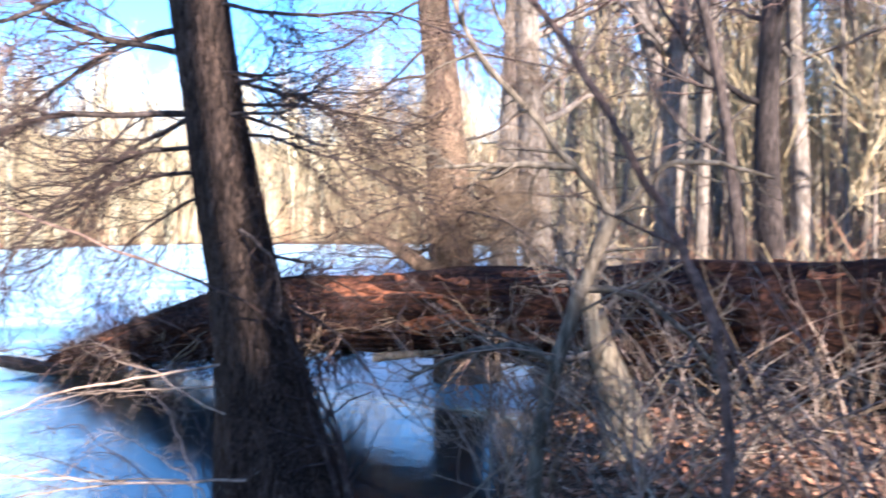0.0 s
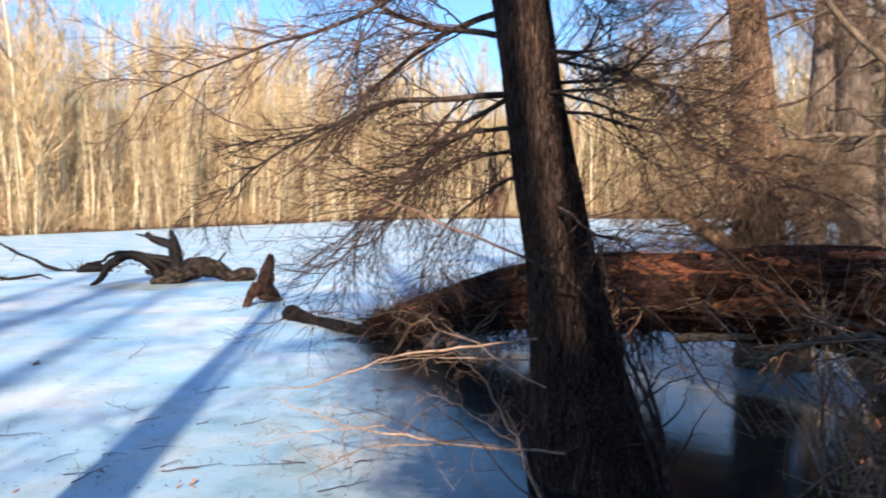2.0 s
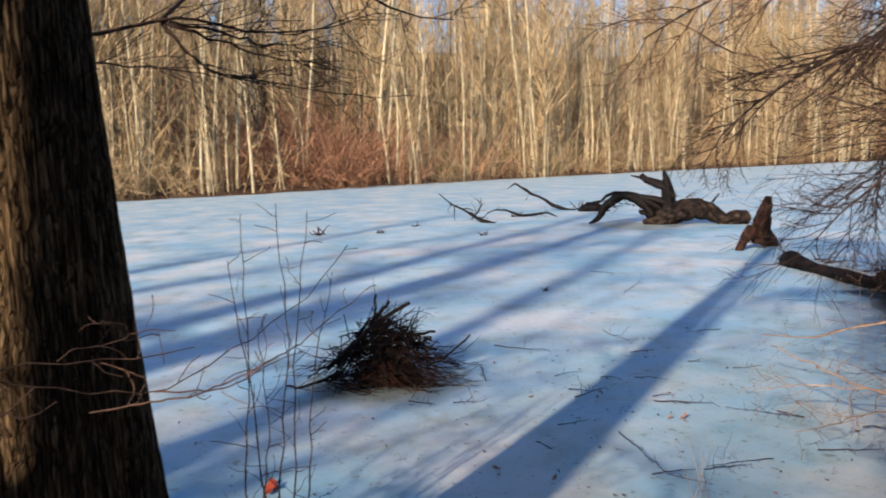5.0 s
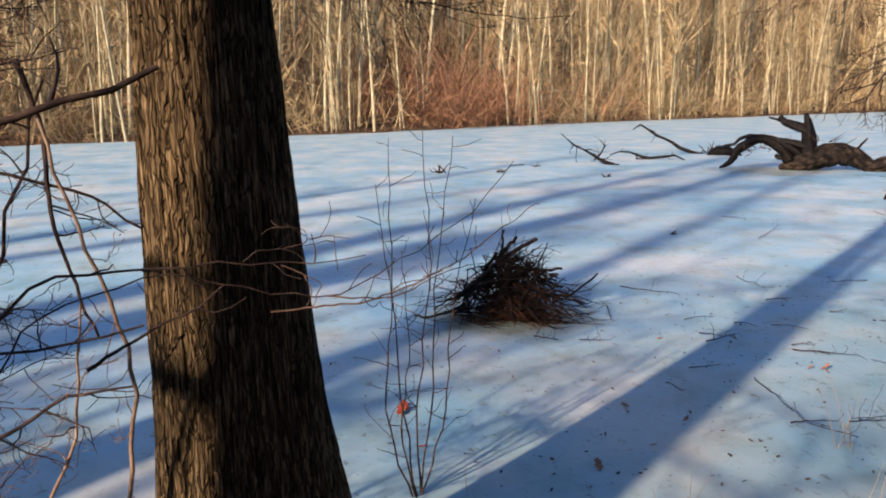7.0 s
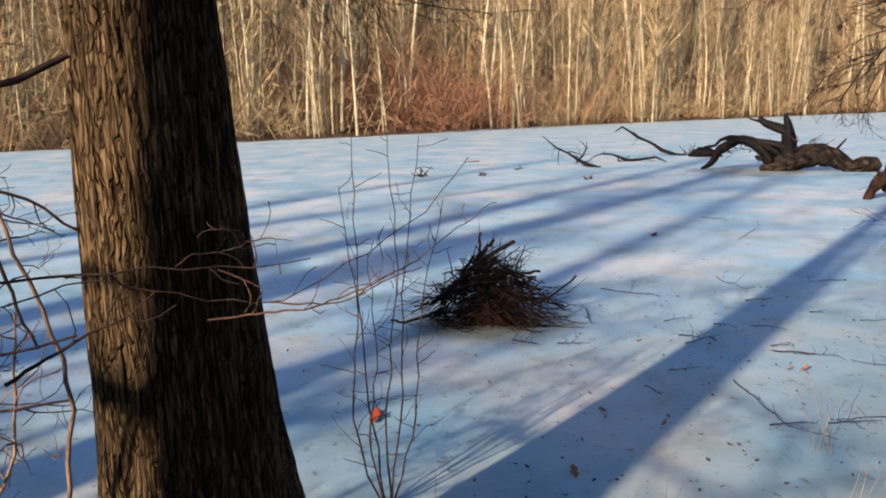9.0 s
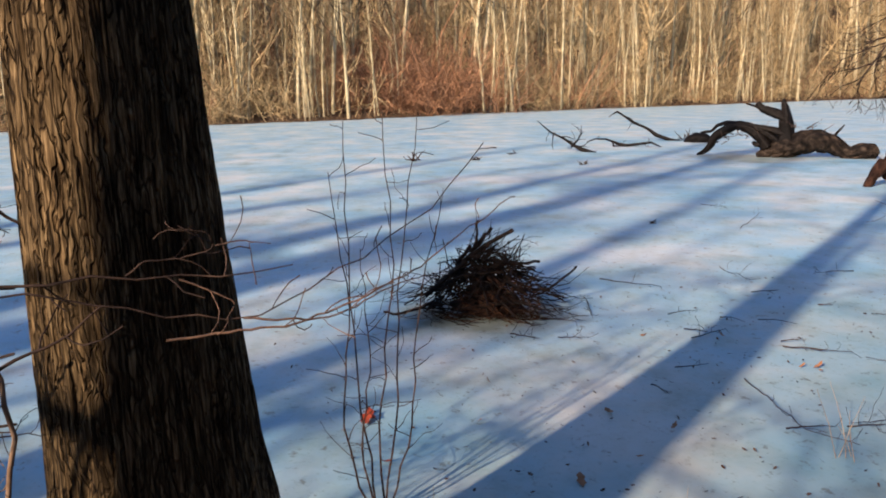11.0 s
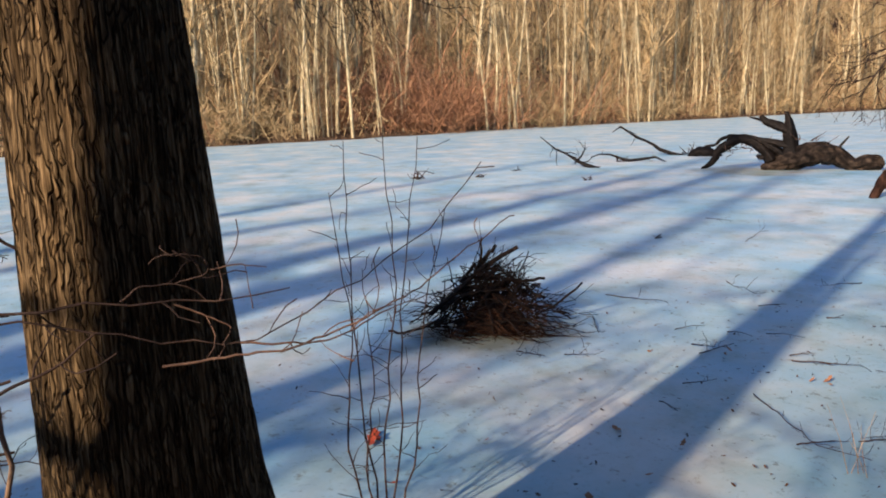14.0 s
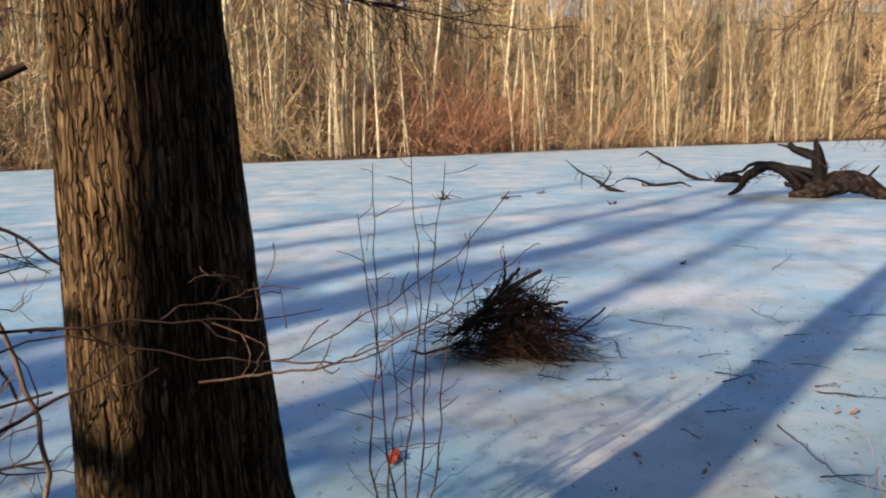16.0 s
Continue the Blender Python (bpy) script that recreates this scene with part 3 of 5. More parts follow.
# ---- the fallen log across the bank, and wood lying on the ice ----
def fallen_log():
    rng = np.random.default_rng(3)
    log = empty("fallen_log", (1.0, 7.5, 0.4), "huge rotten fallen trunk lying from the bank out over the ice", "log")
    axis = [(8.0, 3.6, 1.2), (4.5, 5.5, 1.18), (2.0, 6.9, 1.14), (0.0, 8.05, 1.06), (-1.5, 8.95, 0.98), (-2.6, 9.5, 0.92), (-4.0, 10.0, 0.62), (-5.2, 10.35, 0.32), (-6.1, 10.55, 0.08)]
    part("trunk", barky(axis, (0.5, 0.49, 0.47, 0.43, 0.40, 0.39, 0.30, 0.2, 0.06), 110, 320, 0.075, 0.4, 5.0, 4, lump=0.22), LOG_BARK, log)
    ax = np.array(axis)
    rad = np.array((0.5, 0.49, 0.47, 0.43, 0.40, 0.39, 0.30, 0.2, 0.06))
    run = np.concatenate(([0], np.cumsum(np.linalg.norm(np.diff(ax, axis=0), axis=1))))

    def on_log(s, turn, out):
        p = np.array([np.interp(s, run, ax[:, k]) for k in range(3)])
        d = unit(np.array([np.interp(s + 0.1, run, ax[:, k]) for k in range(3)]) - np.array([np.interp(s - 0.1, run, ax[:, k]) for k in range(3)]))
        side = unit(np.cross(d, (0, 0, 1)))
        return p + (np.interp(s, run, rad) + out) * (math.cos(turn) * side + math.sin(turn) * np.cross(side, d))

    # slabs of loose bark on the trunk, and narrow torn strips along its sides
    for i in range(290):
        s0, turn, ln, wd = rng.uniform(1.5, run[-1] - 1.2), rng.uniform(-0.5, 3.3), rng.uniform(0.25, 1.2), rng.uniform(0.06, 0.28)
        lift, tilt = rng.uniform(0.0, 0.03), rng.normal(0, 0.04)
        if i >= 120:
            turn, ln, wd, lift, tilt = rng.uniform(-0.7, 1.1), rng.uniform(0.4, 1.9), rng.uniform(0.025, 0.08), rng.uniform(0.02, 0.07), rng.normal(0, 0.015)
        nu, nv, v = 10, 4, []
        for layer in (0.0, -0.02):
            for a in range(nu):
                fade = 1 - 0.5 * abs(2 * a / (nu - 1) - 1) ** 3
                for b in range(nv):
                    w = (b / (nv - 1) - 0.5) * 2 * wd * fade
                    v.append(on_log(s0 + ln * (a / (nu - 1) - 0.5), turn + w + tilt * a, lift + layer + 0.035 * rng.uniform(-0.5, 0.5) + 0.02 * abs(2 * a / (nu - 1) - 1) ** 2))
        f = []
        for a in range(nu - 1):
            for b in range(nv - 1):
                q = a * nv + b
                f += [(q, q + 1, q + nv + 1, q + nv), (q + nu * nv, q + nu * nv + nv, q + nu * nv + nv + 1, q + nu * nv + 1)]
        rim = [b for b in range(nv)] + [a * nv + nv - 1 for a in range(1, nu)] + [(nu - 1) * nv + b for b in range(nv - 2, -1, -1)] + [a * nv for a in range(nu - 2, 0, -1)]
        f += [(x, x + nu * nv, y + nu * nv, y) for x, y in zip(rim, rim[1:] + rim[:1])]
        slab = Shape()
        slab.add(v, f)
        # slabs facing up take the orange: sunlight on the log's top, put into colour
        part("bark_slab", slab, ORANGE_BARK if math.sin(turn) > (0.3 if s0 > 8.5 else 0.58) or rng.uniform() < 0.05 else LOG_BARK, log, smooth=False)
    for i in range(170):
        u = rng.uniform(0, 1)
        p = np.array((np.interp(u, (0, 1), (-5.6, 4.5)), 0, 0))
        p[1] = np.interp(p[0], (-6.1, -2.6, 2.0, 4.5), (10.5, 9.4, 6.8, 5.4))
        p[2] = np.interp(p[0], (-6.1, -2.6, 2.0), (0.15, 1.2, 1.4)) - rng.uniform(0, 0.6)
        a = rng.uniform(0, 2 * math.pi)
        line = wander(rng, p + (0, -0.2, 0), (math.cos(a), -0.6 + 0.5 * math.sin(a), rng.uniform(-1.0, 0.4)), rng.uniform(0.3, 1.2), 6, 0.32, -0.05)
        r = rng.uniform(0.005, 0.016)
        sh = Shape()
        sh.tube(line, np.linspace(r, r * 0.3, 7), 4)
        spray(rng, sh, line, r, 6, 0.35, 0.2, 0, 3, 2, 0.8, 0.5)
        part("dead_branch", sh, (TWIG, BROWN_TWIG, DARK_TWIG)[i % 3], log)
    for i in range(95):
        s0 = run[-1] - rng.uniform(0.2, 5.0)
        turn = rng.uniform(0.2, 2.6)
        p = on_log(s0, turn, -0.02)
        line = wander(rng, p, (p - on_log(s0, turn, -0.3)) * 2.5 + rng.normal(0, 0.7, 3), rng.uniform(0.2, 0.8), 4, 0.3, -0.06)
        sh = Shape()
        sh.tube(line, np.linspace(0.006, 0.002, 5), 3)
        spray(rng, sh, line, 0.006, 7, 0.25, 0.25, 0, 3, 2, 0.8, 0.55, 0.1, None, 2)
        part("dead_branch", sh, (BROWN_TWIG, REED, DARK_TWIG)[i % 3], log)
    # matted twigs and roots over the thin end
    mat_of_twigs = Shape()
    for i in range(1500):
        s0, turn = run[-1] - 0.1 - 4.8 * rng.uniform(0, 1) ** 1.2, rng.uniform(-0.4, 3.0)
        p = on_log(s0, turn, rng.uniform(-0.03, 0.05))
        way = (p - on_log(s0, turn, -0.3)) * 1.6 + (on_log(s0 + 0.3, turn, 0) - p) * rng.normal(0, 2.2) + rng.normal(0, 0.35, 3)
        mat_of_twigs.tube(wander(rng, p, way, rng.uniform(0.12, 0.42), 3, 0.3, -0.05), np.array((0.005, 0.004, 0.003, 0.0015)) * rng.uniform(0.6, 1.3), 3)
    part("twig_spray", mat_of_twigs, REED, log, "matted brown twigs and rootlets")
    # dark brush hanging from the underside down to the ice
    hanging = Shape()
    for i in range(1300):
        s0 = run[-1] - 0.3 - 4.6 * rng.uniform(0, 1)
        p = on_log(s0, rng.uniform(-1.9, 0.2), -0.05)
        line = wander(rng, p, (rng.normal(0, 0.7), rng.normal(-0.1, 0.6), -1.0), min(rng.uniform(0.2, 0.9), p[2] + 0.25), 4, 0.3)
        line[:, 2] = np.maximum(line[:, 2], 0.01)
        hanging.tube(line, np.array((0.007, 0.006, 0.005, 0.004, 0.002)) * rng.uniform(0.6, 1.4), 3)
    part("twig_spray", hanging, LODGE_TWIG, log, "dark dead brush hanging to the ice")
    return log


fallen_log()


def pond_wreck():
    """The dead tree frozen into the ice, with its bent arms."""
    rng = np.random.default_rng(4)
    ob = empty("driftwood_tree", (-15, 15.3, 0), "dark weathered dead tree frozen into the ice with crooked limbs", "driftwood")
    part("trunk", barky([(-14.95, 15.0, -0.04), (-14.68, 15.23, 0.11), (-14.5, 15.4, 0.24), (-14.24, 15.64, 0.34), (-14.0, 15.87, 0.38), (-13.78, 16.07, 0.33), (-13.6, 16.24, 0.17), (-13.49, 16.34, 0.07), (-13.32, 16.5, 0.16), (-13.15, 16.66, 0.16), (-13.05, 16.75, 0.08)], (0.10, 0.17, 0.24, 0.26, 0.25, 0.21, 0.16, 0.14, 0.18, 0.16, 0.05), 44, 90, 0.07, 2.5, 2.6, 6, lump=0.25), DRIFT_WOOD, ob)
    for pts, rad in (([(-14.48, 15.42, 0.2), (-14.49, 15.41, 0.57), (-14.52, 15.38, 0.89), (-14.54, 15.36, 1.14), (-14.59, 15.32, 1.38)], (0.21, 0.16, 0.15, 0.10, 0.03)),
                     ([(-14.50, 15.38, 0.93), (-14.74, 15.17, 1.07), (-14.91, 15.01, 1.16), (-15.0, 14.93, 1.31)], (0.12, 0.11, 0.09, 0.05)),
                     ([(-14.91, 15.01, 1.16), (-15.06, 14.87, 1.23), (-15.19, 14.75, 1.28)], (0.05, 0.025, 0.012)),
                     ([(-14.50, 15.36, 0.57), (-14.81, 15.11, 0.68), (-15.03, 14.9, 0.73), (-15.28, 14.67, 0.79), (-15.47, 14.49, 0.68), (-15.62, 14.35, 0.53), (-15.74, 14.24, 0.43), (-15.72, 14.26, 0.29), (-15.85, 14.14, 0.10), (-15.99, 14.03, 0.03)], (0.10, 0.075, 0.07, 0.10, 0.11, 0.10, 0.075, 0.075, 0.05, 0.025)),
                     ([(-15.28, 14.67, 0.79), (-15.49, 14.47, 0.83), (-15.66, 14.31, 0.75), (-15.74, 14.24, 0.61), (-15.94, 14.06, 0.58)], (0.06, 0.045, 0.04, 0.035, 0.02)),
                     ([(-15.36, 14.6, 0.76), (-15.11, 14.83, 0.68), (-14.93, 15.0, 0.48), (-14.78, 15.12, 0.22)], (0.09, 0.12, 0.13, 0.16)),
                     ([(-14.83, 15.09, 0.33), (-14.98, 14.95, 0.29), (-15.04, 14.89, 0.36)], (0.08, 0.06, 0.03)),
                     ([(-15.11, 14.83, 0.70), (-14.88, 15.05, 0.6), (-14.69, 15.22, 0.44), (-14.55, 15.35, 0.27)], (0.05, 0.08, 0.11, 0.13)),
                     ([(-13.75, 16.1, 0.5), (-13.68, 16.15, 0.62), (-13.6, 16.25, 0.78)], (0.03, 0.02, 0.01)),
                     ([(-13.78, 16.1, 0.5), (-13.9, 15.95, 0.62), (-14.0, 15.85, 0.66)], (0.025, 0.018, 0.01))):
        part("limb", barky(pts, rad, 22, 34, 0.3 * min(rad) + 0.008, 3.0, 2.0, 7, lump=0.35), WET_WOOD, ob)
    tw = Shape()
    for k in range(34):
        k2 = rng.uniform(-0.8, 1.5)
        p = np.array((-14.5 - 0.73 * k2, 15.4 - 0.68 * k2, rng.uniform(0.35, 0.75)))
        tw.tube(wander(rng, p, (rng.normal(), rng.normal(), 0.7), rng.uniform(0.15, 0.5), 4, 0.4), (0.013, 0.010, 0.008, 0.005, 0.002), 4)
    part("twig_spray", tw, TWIG, ob)


pond_wreck()


def stick(name, pts, radii, label, mat=WET_WOOD, shoots=0, seed=0, category="branch", group=""):
    rng = np.random.default_rng(seed)
    sh = Shape()
    line = np.array(pts, float)
    sh.tube(line, radii, 7, True, 0.12, rng)
    if shoots:
        spray(rng, sh, line, max(radii), shoots, 0.5, 0.25, 0, 4, 1, 0.9, 0.4)
    return thing(name, sh, mat, label, category, group)


def snag():
    ob = empty("dead_stump", (-10.0, 12.9, 0), "reddish broken stump standing in the ice on two prongs", "stump")
    part("trunk", barky([(-9.85, 12.95, 0.18), (-9.72, 12.85, 0.42), (-9.6, 12.75, 0.68), (-9.5, 12.7, 0.86), (-9.46, 12.7, 1.0)], (0.19, 0.15, 0.11, 0.075, 0.03), 34, 40, 0.045, 3, 2.4, 9, lump=0.3), STUMP_WOOD, ob)
    part("prong", barky([(-9.8, 12.3, -0.05), (-9.82, 12.45, 0.16), (-9.8, 12.7, 0.36)], (0.06, 0.08, 0.13), 22, 20, 0.02, 3, 2, 10), STUMP_WOOD, ob)
    part("prong", barky([(-9.95, 13.5, -0.05), (-9.9, 13.3, 0.1), (-9.85, 13.0, 0.28)], (0.12, 0.15, 0.18), 22, 20, 0.02, 3, 2, 11), STUMP_WOOD, ob)


snag()
ob = empty("fallen_branch", (-7.0, 10.8, 0), "dark wet log lying on the ice before the fallen trunk", "branch")
part("trunk", barky([(-8.35, 11.6, 0.0), (-8.2, 11.45, 0.06), (-7.9, 11.22, 0.12), (-7.3, 10.98, 0.05), (-6.5, 10.5, 0.09), (-5.6, 10.2, 0.06)], (0.03, 0.09, 0.10, 0.06, 0.07, 0.05), 34, 70, 0.05, 2.2, 2.5, 14, lump=0.5), WET_WOOD, ob)
g = np.random.default_rng(15)
for i in range(9):
    sh = Shape()
    x = g.uniform(-8.2, -5.8)
    sh.tube(wander(g, (x, np.interp(x, (-8.4, -5.6), (11.55, 10.2)), 0.18), (g.normal(), g.normal(), 0.6), g.uniform(0.2, 0.6), 4, 0.3), (0.012, 0.01, 0.007, 0.004, 0.002), 4)
    part("twig", sh, DARK_TWIG, ob)
stick("fallen_branch", [(-19.46, 11.39, 0.85), (-19.3, 11.55, 0.66), (-19.15, 11.68, 0.51), (-18.92, 11.9, 0.37), (-18.69, 12.12, 0.17), (-18.55, 12.25, 0.07), (-18.2, 12.5, -0.02)], (0.010, 0.018, 0.025, 0.03, 0.045, 0.06, 0.03), "crooked dark branch sticking up out of the ice", WET_WOOD, 9, 4)
stick("fallen_branch", [(-22.01, 15.56, 0.75), (-21.81, 15.74, 0.93), (-21.6, 15.95, 0.74), (-21.41, 16.11, 0.57), (-21.2, 16.3, 0.46), (-21.04, 16.46, 0.34), (-20.88, 16.61, 0.18), (-20.57, 16.9, 0.03), (-20.2, 17.2, -0.03)], (0.010, 0.035, 0.04, 0.05, 0.04, 0.05, 0.065, 0.06, 0.03), "long dark branch rising out of the ice", WET_WOOD, 6, 5)
stick("fallen_branch", [(-20.21, 13.53, 0.12), (-20.0, 13.7, 0.22), (-19.79, 13.93, 0.21), (-19.4, 14.29, 0.03), (-19.07, 14.61, 0.08), (-18.83, 14.83, 0.13), (-18.6, 15.02, 0.0)], (0.015, 0.025, 0.03, 0.045, 0.04, 0.035, 0.015), "thin dark branch lying along the ice", WET_WOOD, 7, 6)
stick("fallen_branch", [(-18.75, 12.05, 0.12), (-18.66, 12.2, 0.3), (-18.6, 12.28, 0.5), (-18.62, 12.3, 0.68)], (0.03, 0.025, 0.015, 0.006), "short forked branch standing in the ice", WET_WOOD, 6, 7)
ob = empty("wood_chunk", (-19.4, 17.1, 0), "dark humped piece of wood frozen in the ice", "wood")
part("chunk", barky([(-19.75, 16.8, -0.02), (-19.55, 17.0, 0.12), (-19.3, 17.2, 0.12), (-19.0, 17.45, -0.02)], (0.05, 0.16, 0.14, 0.04), 22, 24, 0.04, 2.5, 2.5, 17, lump=0.4), WET_WOOD, ob)


def stick_heap():
    """The mound of sticks and reeds on the ice, leaning to one side."""
    rng = np.random.default_rng(21)
    ob = empty("stick_heap", (-6.0, 3.15, 0), "dark heap of sticks and dead reeds built up on the ice", "stick heap")
    c = np.array((-6.1, 3.14, 0.0))
    ex, ey, up = np.array((0.425, 0.905, 0)), np.array((-0.905, 0.425, 0)), np.array((0, 0, 1.0))

    def place(u, v, z):
        return c + ex * u + ey * v + up * z

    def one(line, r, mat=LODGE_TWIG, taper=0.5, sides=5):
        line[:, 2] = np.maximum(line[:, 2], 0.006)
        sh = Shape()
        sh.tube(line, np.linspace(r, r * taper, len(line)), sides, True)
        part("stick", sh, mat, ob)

    def height(u, v):
        a, b = (u - 0.12) / (0.60 if u < 0.12 else 0.50), v / 0.42
        return 0.50 * max(0.0, 1 - (a * a + b * b) ** 0.7) ** 0.95

    # sticks laid up against the middle, many running up and over to one side
    for i in range(230):
        a, q = rng.uniform(0, 2 * math.pi), rng.uniform(0.05, 1.0) ** 0.8
        u, v = 0.07 + 0.47 * q * math.cos(a), 0.34 * q * math.sin(a)
        ln = rng.uniform(0.2, 0.62)
        way = np.array((0.10 - u, -v)) / (math.hypot(u - 0.10, v) + 0.05) + rng.normal(0, 0.75, 2)
        way = unit(ex * way[0] + ey * way[1] + up * rng.uniform(0.0, 1.1))
        if rng.uniform() < 0.3:
            way = unit(ex * rng.uniform(0.5, 1.0) + ey * rng.normal(0, 0.35) + up * rng.uniform(0.2, 0.75))
        p = place(u, v, height(u, v) * rng.uniform(0.6, 1.0) + 0.02)
        one(wander(rng, p - way * ln * 0.5, way, ln, 5, 0.16), rng.uniform(0.003, 0.009))
    # thin sticks laid round and across the slopes
    for i in range(150):
        a, q = rng.uniform(0, 2 * math.pi), rng.uniform(0.25, 1.05)
        u, v = 0.07 + 0.45 * q * math.cos(a), 0.34 * q * math.sin(a)
        ln = rng.uniform(0.15, 0.5)
        way = unit(ex * (-math.sin(a) + rng.normal(0, 0.5)) + ey * (math.cos(a) + rng.normal(0, 0.5)) + up * rng.normal(0, 0.3))
        p = place(u, v, height(u, v) * rng.uniform(0.6, 1.05) + 0.02)
        one(wander(rng, p - way * ln * 0.5, way, ln, 5, 0.18), rng.uniform(0.002, 0.006))
    # stout pieces standing out of the top and sides
    for pts, r in (([(-0.42, -0.12, 0.14), (-0.1, -0.1, 0.42), (0.14, -0.05, 0.58), (0.30, 0.0, 0.66)], 0.022), ([(-0.06, -0.05, 0.42), (0.0, -0.04, 0.6), (0.02, -0.03, 0.74)], 0.013),
                   ([(-0.04, 0, 0.48), (0.06, 0.0, 0.6), (0.13, 0.02, 0.67)], 0.019), ([(-0.16, -0.08, 0.40), (-0.1, -0.08, 0.47), (-0.05, -0.06, 0.53)], 0.016),
                   ([(0.15, -0.1, 0.40), (0.34, -0.12, 0.40), (0.5, -0.12, 0.42)], 0.015), ([(0.3, -0.1, 0.18), (0.62, -0.05, 0.18), (0.72, 0.0, 0.26), (0.82, 0.05, 0.33)], 0.011),
                   ([(-0.3, -0.2, 0.12), (-0.6, -0.25, 0.03), (-0.74, -0.25, 0.05)], 0.013), ([(0.0, -0.2, 0.3), (0.2, -0.25, 0.25), (0.4, -0.28, 0.1)], 0.012), ([(-0.35, -0.1, 0.2), (-0.05, -0.22, 0.34), (0.2, -0.2, 0.36)], 0.012)):
        q = np.array([place(*t) for t in pts])
        t = np.linspace(0, len(q) - 1, 8)
        q = np.stack([np.interp(t, np.arange(len(q)), q[:, k]) for k in range(3)], 1)
        one(q + rng.normal(0, 0.006, q.shape), r, LODGE_TWIG, 0.75, 7)
    # thin brush fanning out over the lee side, and strays lying round the foot
    for i in range(46):
        way = ex * rng.uniform(0.2, 1.0) + up * rng.uniform(0.15, 0.9) + ey * rng.normal(0, 0.4)
        one(wander(rng, place(rng.uniform(-0.15, 0.3), rng.normal(0, 0.1), rng.uniform(0.36, 0.56)), way, rng.uniform(0.15, 0.42), 6, 0.16, -0.09), rng.uniform(0.002, 0.0045), LODGE_TWIG, 0.3, 4)
    for i in range(44):
        s = rng.choice((-1, 1))
        p = place(s * rng.uniform(0.25, 0.55) + 0.05, rng.uniform(-0.3, 0.3), rng.uniform(0.02, 0.22))
        one(wander(rng, p, ex * s + ey * rng.normal(0, 0.5) + up * rng.uniform(-0.25, 0.3), rng.uniform(0.2, 0.55), 6, 0.2, -0.03), rng.uniform(0.002, 0.005), LODGE_TWIG, 0.4, 4)
    for i in range(34):
        p = place(rng.uniform(-0.4, 0.5), -rng.uniform(0.2, 0.36), rng.uniform(0.0, 0.08))
        one(wander(rng, p, -ey * rng.uniform(0.1, 1.0) + ex * rng.normal(0, 0.9) + up * rng.uniform(-0.1, 0.25), rng.uniform(0.12, 0.4), 5, 0.22, -0.03), rng.uniform(0.002, 0.006), LODGE_TWIG, 0.4, 4)
    sh = Shape()
    for i in range(300):
        u, v = 0.12 + rng.normal(0, 0.2), rng.uniform(-0.38, -0.02)
        low = rng.uniform() < 0.18
        p = place(u, -0.30 + rng.normal(0, 0.07), rng.uniform(0.0, 0.08)) if low else place(u + 0.06, v, height(u, v) * rng.uniform(0.35, 0.9))
        way = ex * rng.uniform(0.4, 1.0) + ey * rng.normal(-0.1, 0.35) - up * (rng.normal(0.0, 0.1) if low else rng.uniform(0.0, 0.7))
        ln = rng.uniform(0.12, 0.42)
        line = wander(rng, p - unit(way) * ln * 0.5, way, ln, 4, 0.14)
        line[:, 2] = np.maximum(line[:, 2], 0.005)
        sh.tube(line, np.array((0.0022, 0.003, 0.003, 0.0024, 0.001)) * rng.uniform(0.7, 1.4), 3)
    part("reeds", sh, REED, ob, "reddish dead reeds")
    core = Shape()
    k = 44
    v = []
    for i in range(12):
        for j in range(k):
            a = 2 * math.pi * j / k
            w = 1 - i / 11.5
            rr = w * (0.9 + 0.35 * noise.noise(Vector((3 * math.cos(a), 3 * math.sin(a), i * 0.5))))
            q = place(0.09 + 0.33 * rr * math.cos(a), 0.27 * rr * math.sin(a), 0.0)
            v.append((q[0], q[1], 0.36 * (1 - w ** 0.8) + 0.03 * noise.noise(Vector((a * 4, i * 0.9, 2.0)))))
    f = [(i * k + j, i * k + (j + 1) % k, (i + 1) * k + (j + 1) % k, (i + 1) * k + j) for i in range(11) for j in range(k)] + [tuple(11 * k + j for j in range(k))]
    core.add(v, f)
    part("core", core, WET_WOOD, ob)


stick_heap()


# ---- the woods round the pond ----
def young_tree(seed, height, radius, mat_trunk, branches=16, twig_len=1.2, sway=0.028, flat=3, many=7):
    """Trunk and crown shapes of a slim bare tree at the origin."""
    rng = np.random.default_rng(seed)
    trunk, crown = Shape(), Shape()
    line = wander(rng, (0, 0, -0.3), (rng.normal(0, 0.05), rng.normal(0, 0.05), 1), height, 9, sway, 0.05)
    trunk.tube(line, radius * 0.92 * np.linspace(1.05, 0.12, 10), 5)
    for i in range(branches):
        u = 0.22 + 0.76 * (i + rng.uniform(0, 1)) / branches
        k = min(int(u * 9), 8)
        p = line[k] + (line[k + 1] - line[k]) * (u * 9 - k)
        a = rng.uniform(0, 2 * math.pi)
        ln = twig_len * rng.uniform(0.6, 1.4) * (1.3 - 0.7 * u)
        br = wander(rng, p, (math.cos(a), math.sin(a), rng.uniform(0.8, 2.4)), ln, 3, 0.1, 0.1)
        r = radius * (1.1 - u) * 0.32
        crown.tube(br, np.linspace(r, 0.006, 4), flat)
        for m in range(many):
            w = rng.integers(0, 3)
            tw = wander(rng, br[w], unit(br[w + 1] - br[w]) + rng.normal(0, 0.36, 3), ln * rng.uniform(0.4, 0.8), 1, 0.15, 0.08)
            crown.tube(tw, (max(r * 0.35, 0.008), 0.004), 2)
    return trunk, crown


